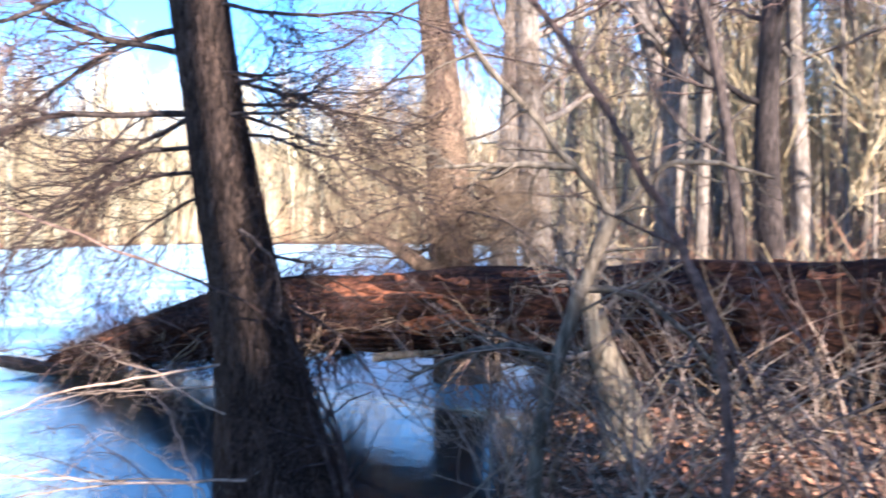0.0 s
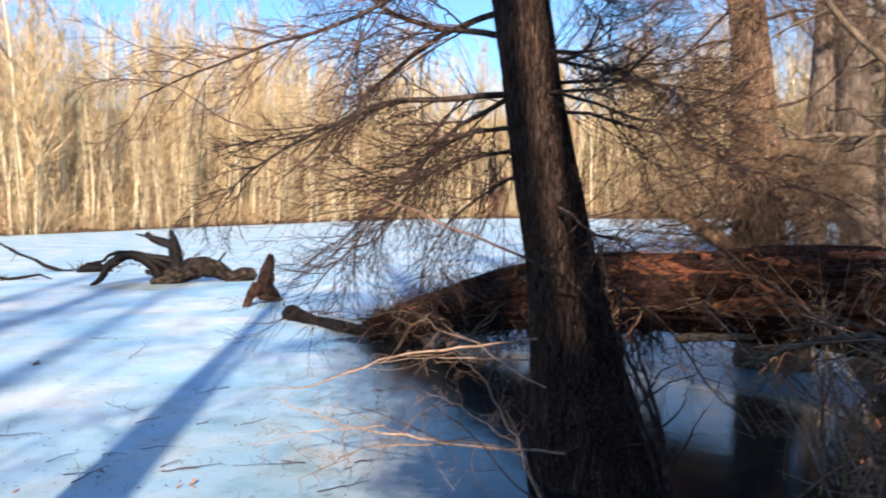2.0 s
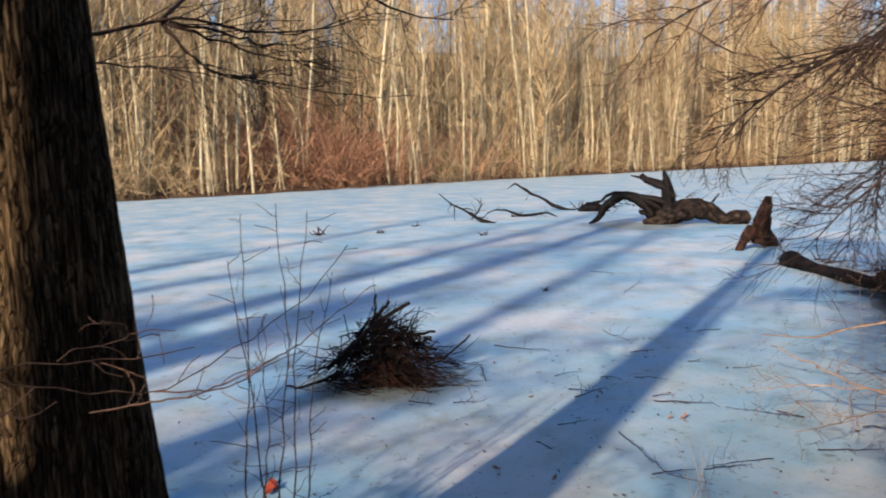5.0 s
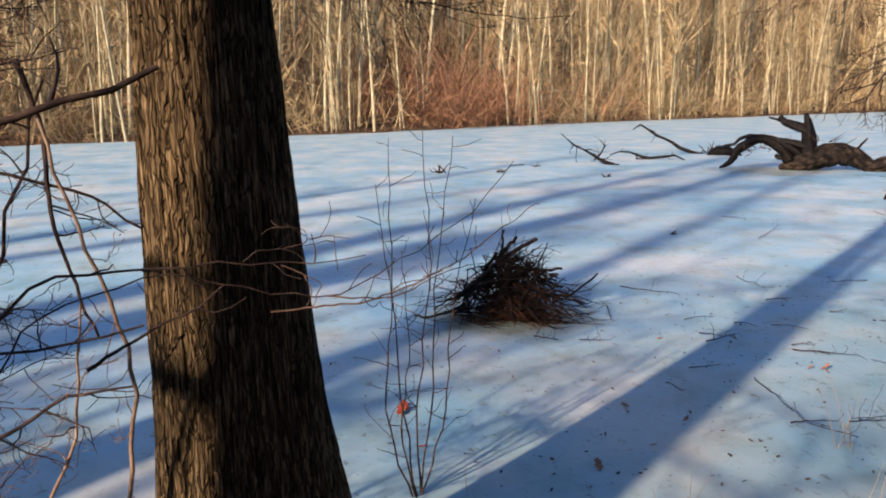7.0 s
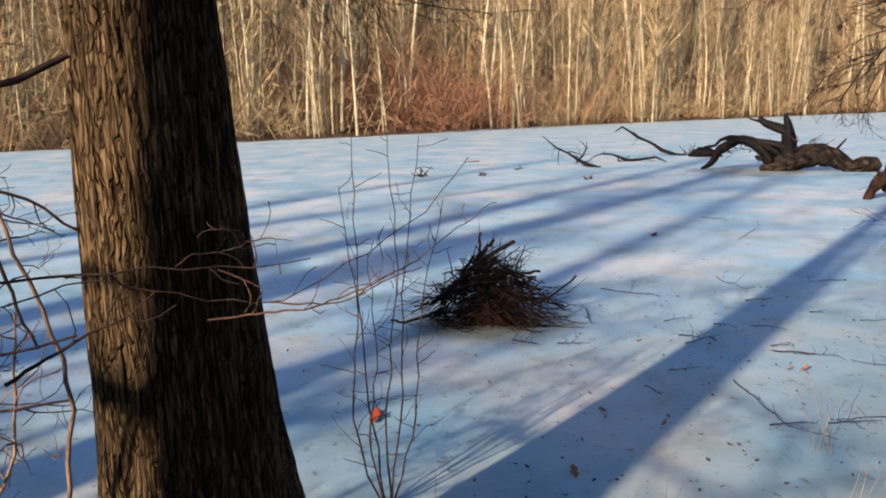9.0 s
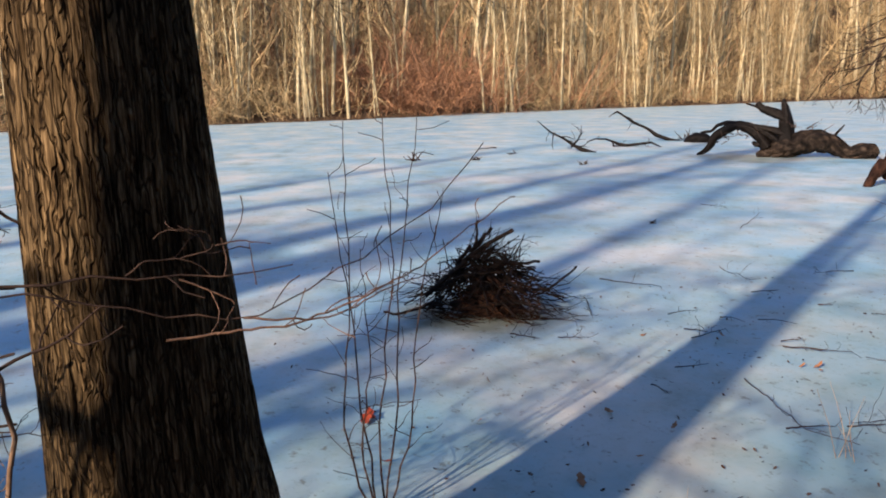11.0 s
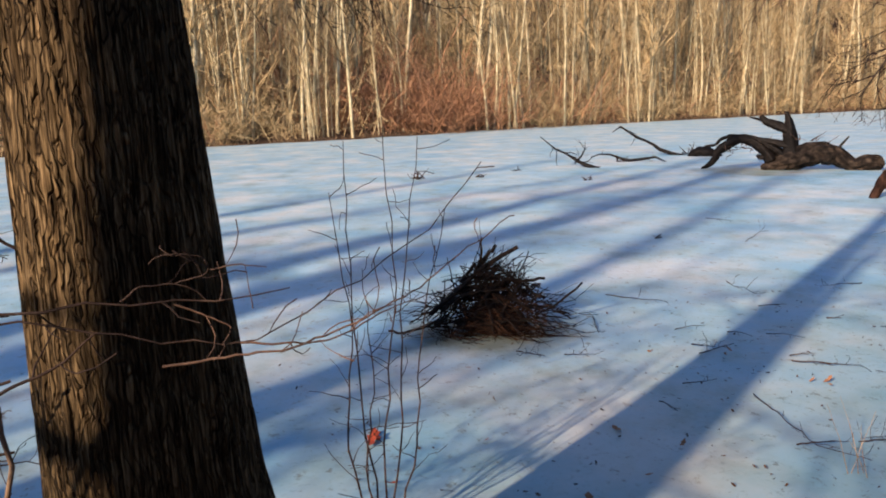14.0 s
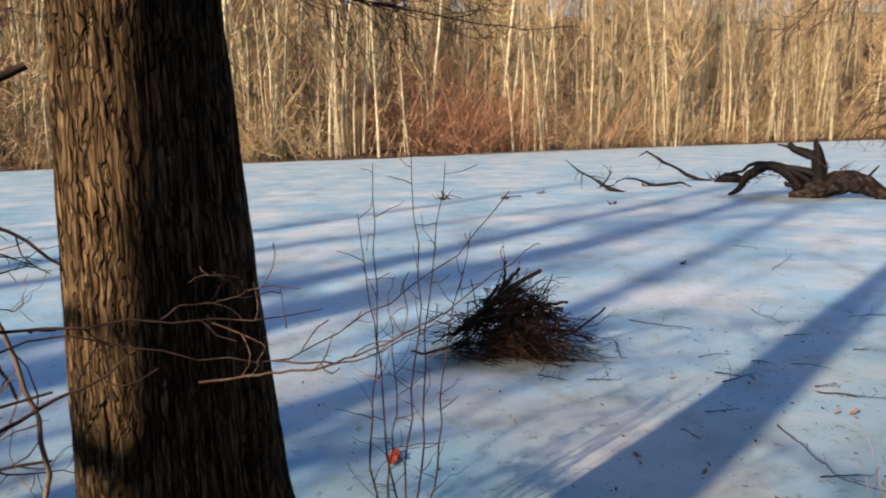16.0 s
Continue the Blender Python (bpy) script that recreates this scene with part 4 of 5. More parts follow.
def scatter(shapes, places):
    """Many turned and scaled copies of shapes, joined in one."""
    out = Shape()
    for (x, y, z, turn, size), s in places:
        v, f = shapes[s]
        c, sn = math.cos(turn), math.sin(turn)
        q = np.empty_like(v)
        q[:, 0] = (v[:, 0] * c - v[:, 1] * sn) * size + x
        q[:, 1] = (v[:, 0] * sn + v[:, 1] * c) * size + y
        q[:, 2] = v[:, 2] * size + z
        out.v.append(q)
        out.f.append(f + out.n)
        out.n += len(v)
    v, f = np.concatenate(out.v), np.concatenate(out.f)
    return v, f


def fast_mesh(name, v, f, mat):
    """A mesh of four-cornered faces straight from arrays."""
    me = bpy.data.meshes.new(name)
    me.vertices.add(len(v))
    me.vertices.foreach_set("co", v.ravel())
    me.loops.add(f.size)
    me.loops.foreach_set("vertex_index", f.ravel().astype(np.int32))
    me.polygons.add(len(f))
    me.polygons.foreach_set("loop_start", np.arange(0, f.size, 4, dtype=np.int32))
    me.polygons.foreach_set("use_smooth", np.ones(len(f), bool))
    me.materials.append(mat)
    me.update()
    me.validate()
    return me


def packed(shape):
    v, f = shape.arrays()
    return v, np.array(f, np.int64)


rng = np.random.default_rng(77)
KINDS = [young_tree(100 + i, h, r, None, 15, t * 0.9, 0.03, 3, 10) for i, (h, r, t) in enumerate(((9, 0.075, 1.3), (10, 0.09, 1.5), (11, 0.10, 1.6), (12, 0.11, 1.7), (13, 0.12, 1.8), (8, 0.06, 1.2), (10.5, 0.08, 1.4), (14, 0.15, 2.0)))]
TRUNKS = [packed(a) for a, b in KINDS]
CROWNS = [packed(young_tree(150 + i, h, r, None, 22, t * 1.2, 0.028, 2, 15)[1]) for i, (h, r, t) in enumerate(((9, 0.075, 1.3), (10, 0.09, 1.5), (11, 0.10, 1.6), (12, 0.11, 1.7), (13, 0.12, 1.8), (8, 0.06, 1.2), (10.5, 0.08, 1.4), (14, 0.15, 2.0)))]
BRUSH = []
for i in range(4):
    g = np.random.default_rng(300 + i)
    s = Shape()
    for k in range(7):
        a = g.uniform(0, 6.28)
        line = wander(g, (g.normal(0, 0.3), g.normal(0, 0.3), -0.1), (0.75 * math.cos(a), 0.75 * math.sin(a), 1), g.uniform(1.2, 3.0), 3, 0.28, -0.03)
        s.tube(line, (0.012, 0.010, 0.007, 0.004), 2)
        spray(g, s, line, 0.009, 10, 0.9, 0.3, 0.02, 2, 1, 0.9, 0.9, 0.15, None, 1)
    BRUSH.append(packed(s))


def woodland_places(count, deep_lo, deep_hi, rng, size=(0.8, 1.15), clump=0.35):
    """Places behind the far shore, in loose clumps."""
    out = []
    line = np.array([(-42.2, -20), (-43, -6), (-44.5, 10), (-48, 24), (-53.5, 56), (-57, 100), (-45, 118), (-12, 116), (6, 100)], float)
    seg = np.linalg.norm(np.diff(line, axis=0), axis=1)
    cum = np.concatenate(([0], np.cumsum(seg)))
    last = None
    while len(out) < count:
        u = rng.uniform(0, cum[-1])
        k = min(np.searchsorted(cum, u, "right") - 1, len(seg) - 1)
        d = (line[k + 1] - line[k]) / seg[k]
        nrm = np.array((-d[1], d[0]))
        p = line[k] + d * (u - cum[k]) + nrm * (deep_lo + (deep_hi - deep_lo) * rng.uniform(0, 1) ** 1.3)
        if last is not None and rng.uniform() < clump:
            p = last + rng.normal(0, 0.5, 2)
        if shore_distance(p[0], p[1]) < 0.05:
            continue
        last = p
        out.append((p[0], p[1], float(ground_height(p[0], p[1])) - 0.05, rng.uniform(0, 6.28), rng.uniform(*size)))
    return out


def corner_places(count, rng, size):
    """Places on the rise beyond the pond's far end."""
    out = []
    while len(out) < count:
        x, y = rng.uniform(-150, 45), rng.uniform(92, 225)
        if 4 < float(shore_distance(x, y)) < 115:
            out.append((x, y, float(ground_height(x, y)) - 0.05, rng.uniform(0, 6.28), rng.uniform(*size)))
    return out


# trees on the far shore, one by one
far_trunks = [KINDS[i][0].mesh("trunk", FAR_BARK) for i in range(len(KINDS))]
far_crowns = [KINDS[i][1].mesh("crown", FAR_TWIG) for i in range(len(KINDS))]
for x, y, z, turn, size in woodland_places(400, 0.35, 9.0, rng, (0.6, 1.15), 0.55):
    k = int(rng.integers(0, len(KINDS)))
    t = empty("young_tree", (x, y, z), "slim pale bare tree on the far shore of the pond", "tree", "young trees on the far shore")
    t.rotation_euler, t.scale = (0, 0, turn), (size, size, size)
    for nm, me in (("trunk", far_trunks[k]), ("crown", far_crowns[k])):
        ob = new(nm, me)
        ob.parent = t
# the woods behind them
for nm, shapes, mat in (("trunk", TRUNKS, FAR_BARK), ("crown", CROWNS, FAR_TWIG)):
    g = np.random.default_rng(5)
    pl = woodland_places(820, 4, 110, g, (1.2, 2.4), 0.2) + corner_places(300, g, (1.7, 2.7))
    v, f = scatter(shapes, [(p, int(g.integers(0, len(shapes)))) for p in pl])
    tagged(new("far_woods_" + ("stems" if nm == "trunk" else "crowns"), fast_mesh("far_woods", v, f, mat)), "dense bare winter woods beyond the far shore", "woods", kind="stuff")
g = np.random.default_rng(6)
pl = woodland_places(1900, 1.3, 20, g, (0.6, 2.0), 0.3)
pl += woodland_places(1300, 5, 60, g, (1.8, 3.6), 0.2) + corner_places(300, g, (2.0, 3.8))
red = [p for p in pl if 15 < p[1] < 26 or (g.uniform() < 0.18)]
tan = [p for p in pl if p not in red]
red += [p for p in woodland_places(1500, 0.5, 14, g, (0.7, 2.5), 0.3) if 14 < p[1] < 26]
low = [p for p in woodland_places(1100, -0.1, 1.2, g, (0.12, 0.34), 0.2) if p[1] < 70]
for nm, sel, mat in (("far_brush", tan, FAR_TWIG), ("red_brush", red, RED_TWIG), ("shore_brush", low, BROWN_TWIG)):
    v, f = scatter(BRUSH, [(p, int(g.integers(0, 4))) for p in sel])
    tagged(new(nm, fast_mesh(nm, v, f, mat)), {"far_brush": "tangled tan winter brush along the far shore", "red_brush": "tangled rust-red winter brush on the far shore", "shore_brush": "low brown dead growth at the far edge of the ice"}[nm], "brush", kind="stuff")


# ---- the woods on the near bank ----
def wood_tree(seed, x, y, height, radius, mat, lean=(0, 0), limbs=16, fork=0.0, crook=0.035, shoots=9, seg=2, label="tall bare grey-barked tree in the near-bank woods", low=0.3):
    g = np.random.default_rng(seed)
    z = float(ground_height(x, y))
    tree = empty("bare_tree", (x, y, z), label, "tree", "bare trees on the near bank")
    line = wander(g, (x, y, z - 0.2), (lean[0], lean[1], 1), height, 12, crook, 0.03)
    part("trunk", barky(line, radius * np.linspace(1.15, 0.15, 13), 26, 60, radius * 0.06, 1.0, 3.0, seed), mat, tree)
    if fork:
        k = int(fork * 12)
        f = wander(g, line[k], (lean[0] + g.choice((-0.3, 0.3)), lean[1], 1), height * (1 - fork), 8, 0.05, 0.04)
        part("stem", barky(f, radius * np.linspace(0.75, 0.12, 9), 20, 30, radius * 0.05, 1.0, 3.0, seed + 1), mat, tree)
    for i in range(limbs):
        u = low + (0.97 - low) * (i + g.uniform(0, 1)) / limbs
        k = min(int(u * 12), 11)
        a = g.uniform(0, 2 * math.pi)
        limb(tree, g, line[k], (math.cos(a), math.sin(a), g.uniform(0.2, 1.0)), g.uniform(1.5, 3.2) * (1.25 - 0.6 * u), radius * 0.35 * (1.2 - u), shoots, 1.0, mat, TWIG, 0.03, 0.13, 2, "limb", None, seg)
    return tree


for args in ((21, 0.0, 14.0, 14, 0.22, GREY_BARK), (22, 0.72, 12.2, 15, 0.23, GREY_BARK), (33, 3.5, 14.4, 13, 0.11, GREY_BARK), (23, 2.2, 16.0, 15, 0.17, GREY_BARK), (24, 2.75, 14.0, 14, 0.21, GREY_BARK, (0.02, 0), 16, 0.25),
             (25, 3.95, 12.0, 14, 0.18, DARK_BARK), (26, 7.3, 18.0, 15, 0.15, GREY_BARK), (27, 3.3, 11.0, 11, 0.09, DARK_BARK, (-0.08, 0), 14), (28, 5.4, 14.5, 14, 0.16, GREY_BARK),
             (29, 5.0, 20.0, 15, 0.2, GREY_BARK), (30, 1.6, 20.0, 15, 0.2, GREY_BARK), (31, 9.0, 14.0, 14, 0.17, GREY_BARK), (32, 6.9, 11.5, 12, 0.12, GREY_BARK)):
    wood_tree(*args)

# trees along the bank towards the sun, whose shadows lie over ice, log and trunks
def sunward(across, along):
    """A place by its distance across the sun's way and along it (towards the sun: minus)."""
    a = SUN_AZ + math.pi
    return across * math.sin(a) + along * math.cos(a), along * math.sin(a) - across * math.cos(a)


for seed, across, along, tall, r, limbs in ((42, -3.85, -4.0, 4.9, 0.52, 9), (43, -4.8, -9.5, 16, 0.05, 14), (44, -6.7, -12.5, 19, 0.5, 30), (45, -7.35, -15.5, 20, 0.44, 28), (46, -5.5, -12.0, 15, 0.06, 16), (47, -9.9, -19.0, 20, 0.3, 12),
                                            (48, -11.8, -23.0, 20, 0.36, 12), (53, -3.1, -7.5, 12, 0.05, 18), (54, -5.4, -14.0, 16, 0.07, 14), (55, -14.2, -28.0, 20, 0.36, 10), (56, -17.5, -33.0, 20, 0.3, 10), (57, -21.0, -41.0, 20, 0.36, 10),
                                            (58, -2.9, -12.0, 17, 0.10, 16), (59, -13.0, -34.0, 20, 0.2, 10), (60, -16.0, -41.0, 20, 0.25, 10), (61, -25.0, -50.0, 21, 0.4, 10)):
    wood_tree(seed, *sunward(across, along), tall, r, GREY_BARK, label="tall bare tree standing along the sunny side of the bank", low=0.15, limbs=limbs, shoots=8, seg=1, crook=0.05)
for args in ((50, 9.0, -3.0, 14, 0.2, GREY_BARK), (52, 2.5, -12.0, 16, 0.25, GREY_BARK)):
    wood_tree(*args, label="tall bare tree standing along the sunny side of the bank", low=0.15, limbs=18, shoots=8, seg=1, crook=0.06)
for seed, across, along, r in ((67, 2.36, -3.2, 0.34), (68, 1.77, -4.4, 0.3)):
    wood_tree(seed, *sunward(across, along), 13, r, GREY_BARK, (-0.12, -0.065), 7, 0.0, 0.006, 7, 1, "leaning bare tree on the sunny side of the bank", 0.6)
sx, sy = sunward(-1.585, -1.9)
slim = wood_tree(41, sx, sy, 8.2, 0.13, GREY_BARK, (0, 0), 6, 0.0, 0.002, 7, 1, "slim straight bare tree on the sunny side of the bank", 0.72)
for z, r in ((2.68, 0.05), (2.98, 0.022)):
    sh = Shape()
    sh.tube(wander(np.random.default_rng(int(z * 10)), (sx, sy, z), (-0.866, -0.5, 0.02), 0.85, 6, 0.04), np.linspace(r, r * 0.5, 7), 6)
    part("limb", sh, GREY_BARK, slim)
g = np.random.default_rng(410)
for i in range(4):
    a = radians(25 + g.normal(0, 28))
    limb(slim, g, (sx, sy, 1.8 + 0.5 * i), (math.cos(a), math.sin(a), 0.15), g.uniform(1.1, 2.0), 0.025, 11, 0.7, GREY_BARK, TWIG, 0.0, 0.15, 2, "limb", None, 2, 0.8, 0.5)


def shade_cypress(seed, x, y, height, radius, low=2.6):
    g = np.random.default_rng(seed)
    z = float(ground_height(x, y))
    tree = empty("cypress_tree", (x, y, z), "cypress with dense twiggy limbs standing on the near bank", "tree", "cypresses at the pond")
    axis = [(x, y, z - 0.2), (x, y, z + 1), (x, y, height * 0.5), (x, y, height)]
    part("trunk", barky(axis, (radius * 1.6, radius, radius * 0.7, 0.03), 48, 60, 0.012, 1.0, 5.0, seed, 6, 0.05), OLD_CYPRESS, tree)
    for i in range(34):
        zz = low + (height - 0.6 - low) * i / 34
        a = radians(137.5 * i)
        limb(tree, g, (x, y, zz), (math.cos(a), math.sin(a), 0.1), g.uniform(1.4, 2.4) * (1.2 - 0.6 * i / 34), 0.035, 15, 0.9, DARK_BARK, TWIG, -0.02, 0.12, 2, "limb", None, 1, 0.8, 1.0)


for args in ((62, 3.75, -2.3, 6.0, 0.2), (63, *sunward(1.9, -6.7), 7.0, 0.22), (64, *sunward(2.5, -5.6), 6.2, 0.2), (65, 4.9, -3.2, 6.3, 0.2), (69, *sunward(4.8, -8.2), 9.8, 0.18, 7.5)):
    shade_cypress(*args)

# woods farther in along the near bank
g = np.random.default_rng(9)
near_wood = []
while len(near_wood) < 260:
    x, y = g.uniform(1, 75), g.uniform(15, 120)
    if shore_distance(x, y) > 1.0 and x < 0.75 * y + 10:
        near_wood.append((x, y, float(ground_height(x, y)) - 0.05, g.uniform(0, 6.28), g.uniform(0.9, 1.7)))
for i in range(70):
    x, y = g.uniform(1.2, 14), g.uniform(12.5, 30)
    near_wood.append((x, y, float(ground_height(x, y)) - 0.05, g.uniform(0, 6.28), g.uniform(0.6, 1.1)))
# unseen trees behind the camera, added to hold back low skylight
for i in range(34):
    x, y = (g.uniform(13, 30), g.uniform(-12, 4)) if i < 26 else (g.uniform(14, 20), g.uniform(0, 8))
    near_wood.append((x, y, float(ground_height(x, y)) - 0.05, g.uniform(0, 6.28), g.uniform(0.9, 1.6)))
for nm, shapes, mat in (("trunk", TRUNKS, GREY_BARK), ("crown", CROWNS, FAR_TWIG)):
    h = np.random.default_rng(12)
    v, f = scatter(shapes, [(p, int(h.integers(0, len(shapes)))) for p in near_wood])
    tagged(new("bank_woods_" + ("stems" if nm == "trunk" else "crowns"), fast_mesh("bank_woods", v, f, mat)), "bare winter woods on the near bank behind the log, with added unseen trees", "woods", kind="stuff")
brush = []
while len(brush) < 520:
    x, y = g.uniform(0.6, 22), g.uniform(8.5, 45)
    if shore_distance(x, y) > 0.2 and x < 0.75 * y + 4:
        brush.append((x, y, float(ground_height(x, y)) - 0.03, g.uniform(0, 6.28), g.uniform(0.4, 1.0)))
for nm, sel, mat in (("bank_brush", brush[::2], FAR_TWIG), ("bank_red_brush", brush[1::2], RED_TWIG)):
    v, f = scatter(BRUSH, [(p, int(g.integers(0, 4))) for p in sel])
    tagged(new(nm, fast_mesh(nm, v, f, mat)), "low tangle of bare brush behind the fallen log", "brush", kind="stuff")


# ---- saplings, snag and shrubs before the log ----
def twig_line(name, pts, r0, r1, mat, parent, shoots=0, length=0.3, seed=0, depth=1, sides=6):
    """A thin crooked stem through given places, with shoots."""
    g = np.random.default_rng(seed)
    p = np.array(pts, float)
    s = np.concatenate(([0], np.cumsum(np.linalg.norm(np.diff(p, axis=0), axis=1))))
    t = np.linspace(0, s[-1], 4 * len(p))
    q = np.stack([np.interp(t, s, p[:, i]) for i in range(3)], 1)
    q[1:-1] = (q[:-2] + 2 * q[1:-1] + q[2:]) / 4
    q[1:-1] += g.normal(0, 0.07 * s[-1] / len(q), q[1:-1].shape)
    sh = Shape()
    sh.tube(q, np.linspace(r0, r1, len(q)), sides)
    if shoots:
        spray(g, sh, q, r0, shoots, length, 0.25, 0.02, 4, depth, 0.9, 0.5, 0.2)
    return part(name, sh, mat, parent) if parent else sh


def broken_snag():
    ob = empty("broken_snag", (0.87, 6.2, 0.35), "pale barkless broken trunk standing before the log", "snag")
    part("trunk", barky([(1.06, 6.15, 0.2), (1.0, 6.2, 0.62), (0.92, 6.2, 0.85), (0.83, 6.2, 1.11), (0.77, 6.2, 1.45)], (0.22, 0.15, 0.115, 0.095, 0.07), 40, 50, 0.012, 1.5, 3.0, 31), SNAG_WOOD, ob)
    for i, pts in enumerate(([(0.77, 6.2, 1.4), (0.85, 6.15, 1.7), (1.0, 6.1, 2.1), (1.05, 6.1, 2.6)], [(0.76, 6.2, 1.35), (0.62, 6.2, 1.6), (0.5, 6.15, 1.9)], [(0.78, 6.18, 1.2), (1.0, 6.0, 1.5), (1.3, 5.9, 1.65)], [(0.8, 6.2, 1.0), (0.55, 6.0, 1.0), (0.35, 5.9, 0.75)])):
        twig_line("branch", pts, 0.03, 0.012, GREY_BARK, ob, 9, 0.5, i, 2)


broken_snag()


def sapling(pts, r0, r1, mat, label, branches, seed):
    ob = empty("sapling", pts[0], label, "sapling", "saplings on the bank")
    twig_line("stem", pts, r0, r1, mat, ob, 0, 0.6, seed, 1, 9)
    tw = Shape()
    spray(np.random.default_rng(seed), tw, np.array(pts, float), r0, 12, 0.9, 0.2, 0.02, 4, 2, 0.8, 0.3, 0.25)
    part("twig_spray", tw, mat, ob)
    for i, b in enumerate(branches):
        twig_line("branch", b, r0 * 0.55, r0 * 0.2, mat, ob, 9, 0.5, seed + 10 + i, 2)
    return ob


sapling([(0.30, 5.0, -0.02), (0.33, 5.0, 0.34), (0.34, 5.0, 0.71), (0.46, 5.0, 1.14), (0.6, 5.0, 1.57), (0.7, 5.0, 1.8), (0.77, 5.0, 1.97)], 0.05, 0.042, SAPLING_BARK, "crooked olive-brown sapling growing beside the melt water",
        ([(0.77, 5.0, 1.95), (0.66, 5.0, 2.15), (0.5, 5.0, 2.32), (0.31, 5.0, 2.58), (0.11, 5.0, 2.78), (-0.02, 5.0, 2.96), (-0.15, 5.0, 3.24), (-0.4, 5.0, 3.9)], [(0.76, 5.0, 1.94), (0.92, 5.0, 2.12), (1.07, 5.0, 2.28), (1.32, 5.0, 2.29), (1.7, 5.1, 2.2)],
         [(0.55, 5.0, 2.26), (0.34, 5.0, 2.28), (0.08, 5.0, 2.28), (-0.25, 5.0, 2.27)], [(0.6, 5.0, 1.57), (0.9, 4.95, 1.55), (1.2, 4.9, 1.3), (1.45, 4.8, 0.95)], [(0.46, 5.0, 1.14), (0.2, 4.95, 1.25), (-0.1, 4.9, 1.2), (-0.4, 4.9, 1.05)]), 70)
sapling([(1.05, 3.5, 0.3), (1.01, 3.5, 0.89), (1.0, 3.5, 1.28), (0.97, 3.5, 1.49), (0.89, 3.5, 1.72), (0.78, 3.5, 1.94), (0.61, 3.5, 2.24), (0.44, 3.5, 2.54), (0.28, 3.5, 2.78), (0.0, 3.5, 3.3)], 0.022, 0.012, TWIG, "thin dark sapling leaning across the bank", ([(0.9, 3.5, 1.7), (1.1, 3.5, 1.25), (1.3, 3.6, 1.05)],), 80)


def bare_shrub(x, y, stems, seed, mat=PALE_TWIG, tall=(0.9, 1.8), label="pale leafless shrub with thin arching stems on the bank"):
    g = np.random.default_rng(seed)
    z = float(ground_height(x, y))
    ob = empty("bare_shrub", (x, y, z), label, "shrub", "bare shrubs on the bank")
    for i in range(stems):
        a = g.uniform(0, 2 * math.pi)
        line = wander(g, (x + g.normal(0, 0.12), y + g.normal(0, 0.12), z - 0.05), (0.6 * math.cos(a), 0.6 * math.sin(a), 1), g.uniform(*tall), 7, 0.14, -0.06)
        sh = Shape()
        r = g.uniform(0.005, 0.011)
        sh.tube(line, np.linspace(r, 0.002, 8), 5)
        spray(g, sh, line, r, 5, 0.4, 0.22, 0.0, 3, 2, 0.8, 0.5, 0.15, None, 3)
        part("stem", sh, mat, ob)


for i, (x, y) in enumerate(((1.3, 4.6), (1.9, 4.3), (2.4, 5.0), (1.6, 5.6), (0.8, 4.4), (2.9, 4.4), (0.9, 5.4), (3.2, 5.6), (0.35, 5.2), (2.1, 3.6), (0.2, 6.4), (-0.1, 7.2))):
    bare_shrub(x, y, 7, 120 + i, PALE_TWIG if i % 3 else GREY_BARK)
for i, (x, y) in enumerate(((1.0, 5.7), (1.5, 5.3), (2.3, 5.8), (2.9, 5.2), (1.8, 4.9), (2.6, 4.2), (1.1, 4.9), (0.5, 6.0), (3.4, 4.8))):
    bare_shrub(x, y, 5, 160 + i, (PALE_WOOD, GREY_BARK, BROWN_TWIG)[i % 3], (1.3, 2.3), "tall pale bare shrub with crossing stems before the log")


for i, (x, y) in enumerate(((0.3, 6.6), (0.6, 5.8), (-0.05, 6.9), (1.35, 6.05), (2.05, 5.95), (2.9, 5.7), (1.0, 5.2), (0.15, 5.9))):
    bare_shrub(x, y, 6, 180 + i, (PALE_TWIG, BROWN_TWIG, SAPLING_BARK)[i % 3], (1.5, 2.6), "tangled bare shrub arching over the bank before the log")
stems = empty("bare_shrub", (-0.86, 5.5, 0), "dark bare stems rising beside the leaning cypress", "shrub", "bare shrubs on the bank")
for i, pts in enumerate(([(-0.86, 5.5, -0.05), (-0.91, 5.5, 0.33), (-1.0, 5.5, 0.63), (-1.12, 5.5, 0.9), (-1.22, 5.5, 1.1), (-1.29, 5.5, 1.26)],
                         [(-0.84, 5.5, -0.05), (-0.88, 5.5, 0.26), (-0.94, 5.5, 0.55), (-1.03, 5.5, 0.84), (-1.09, 5.5, 1.05)],
                         [(-0.88, 5.5, -0.05), (-0.99, 5.5, 0.32), (-1.14, 5.5, 0.71), (-1.19, 5.5, 1.05), (-1.18, 5.5, 1.34)])):
    twig_line("stem", pts, 0.022, 0.008, DARK_TWIG, stems, 7, 0.5, 195 + i, 2, 6)


def bleached_branch(pts, r0, r1, seed, label, mat=PALE_WOOD, shoots=3):
    sh = twig_line("bleached_branch", pts, r0, r1, mat, None, shoots, 0.5, seed, 2 if shoots > 4 else 1, 7)
    return thing("bleached_branch", sh, mat, label, "branch", "branches by the log")


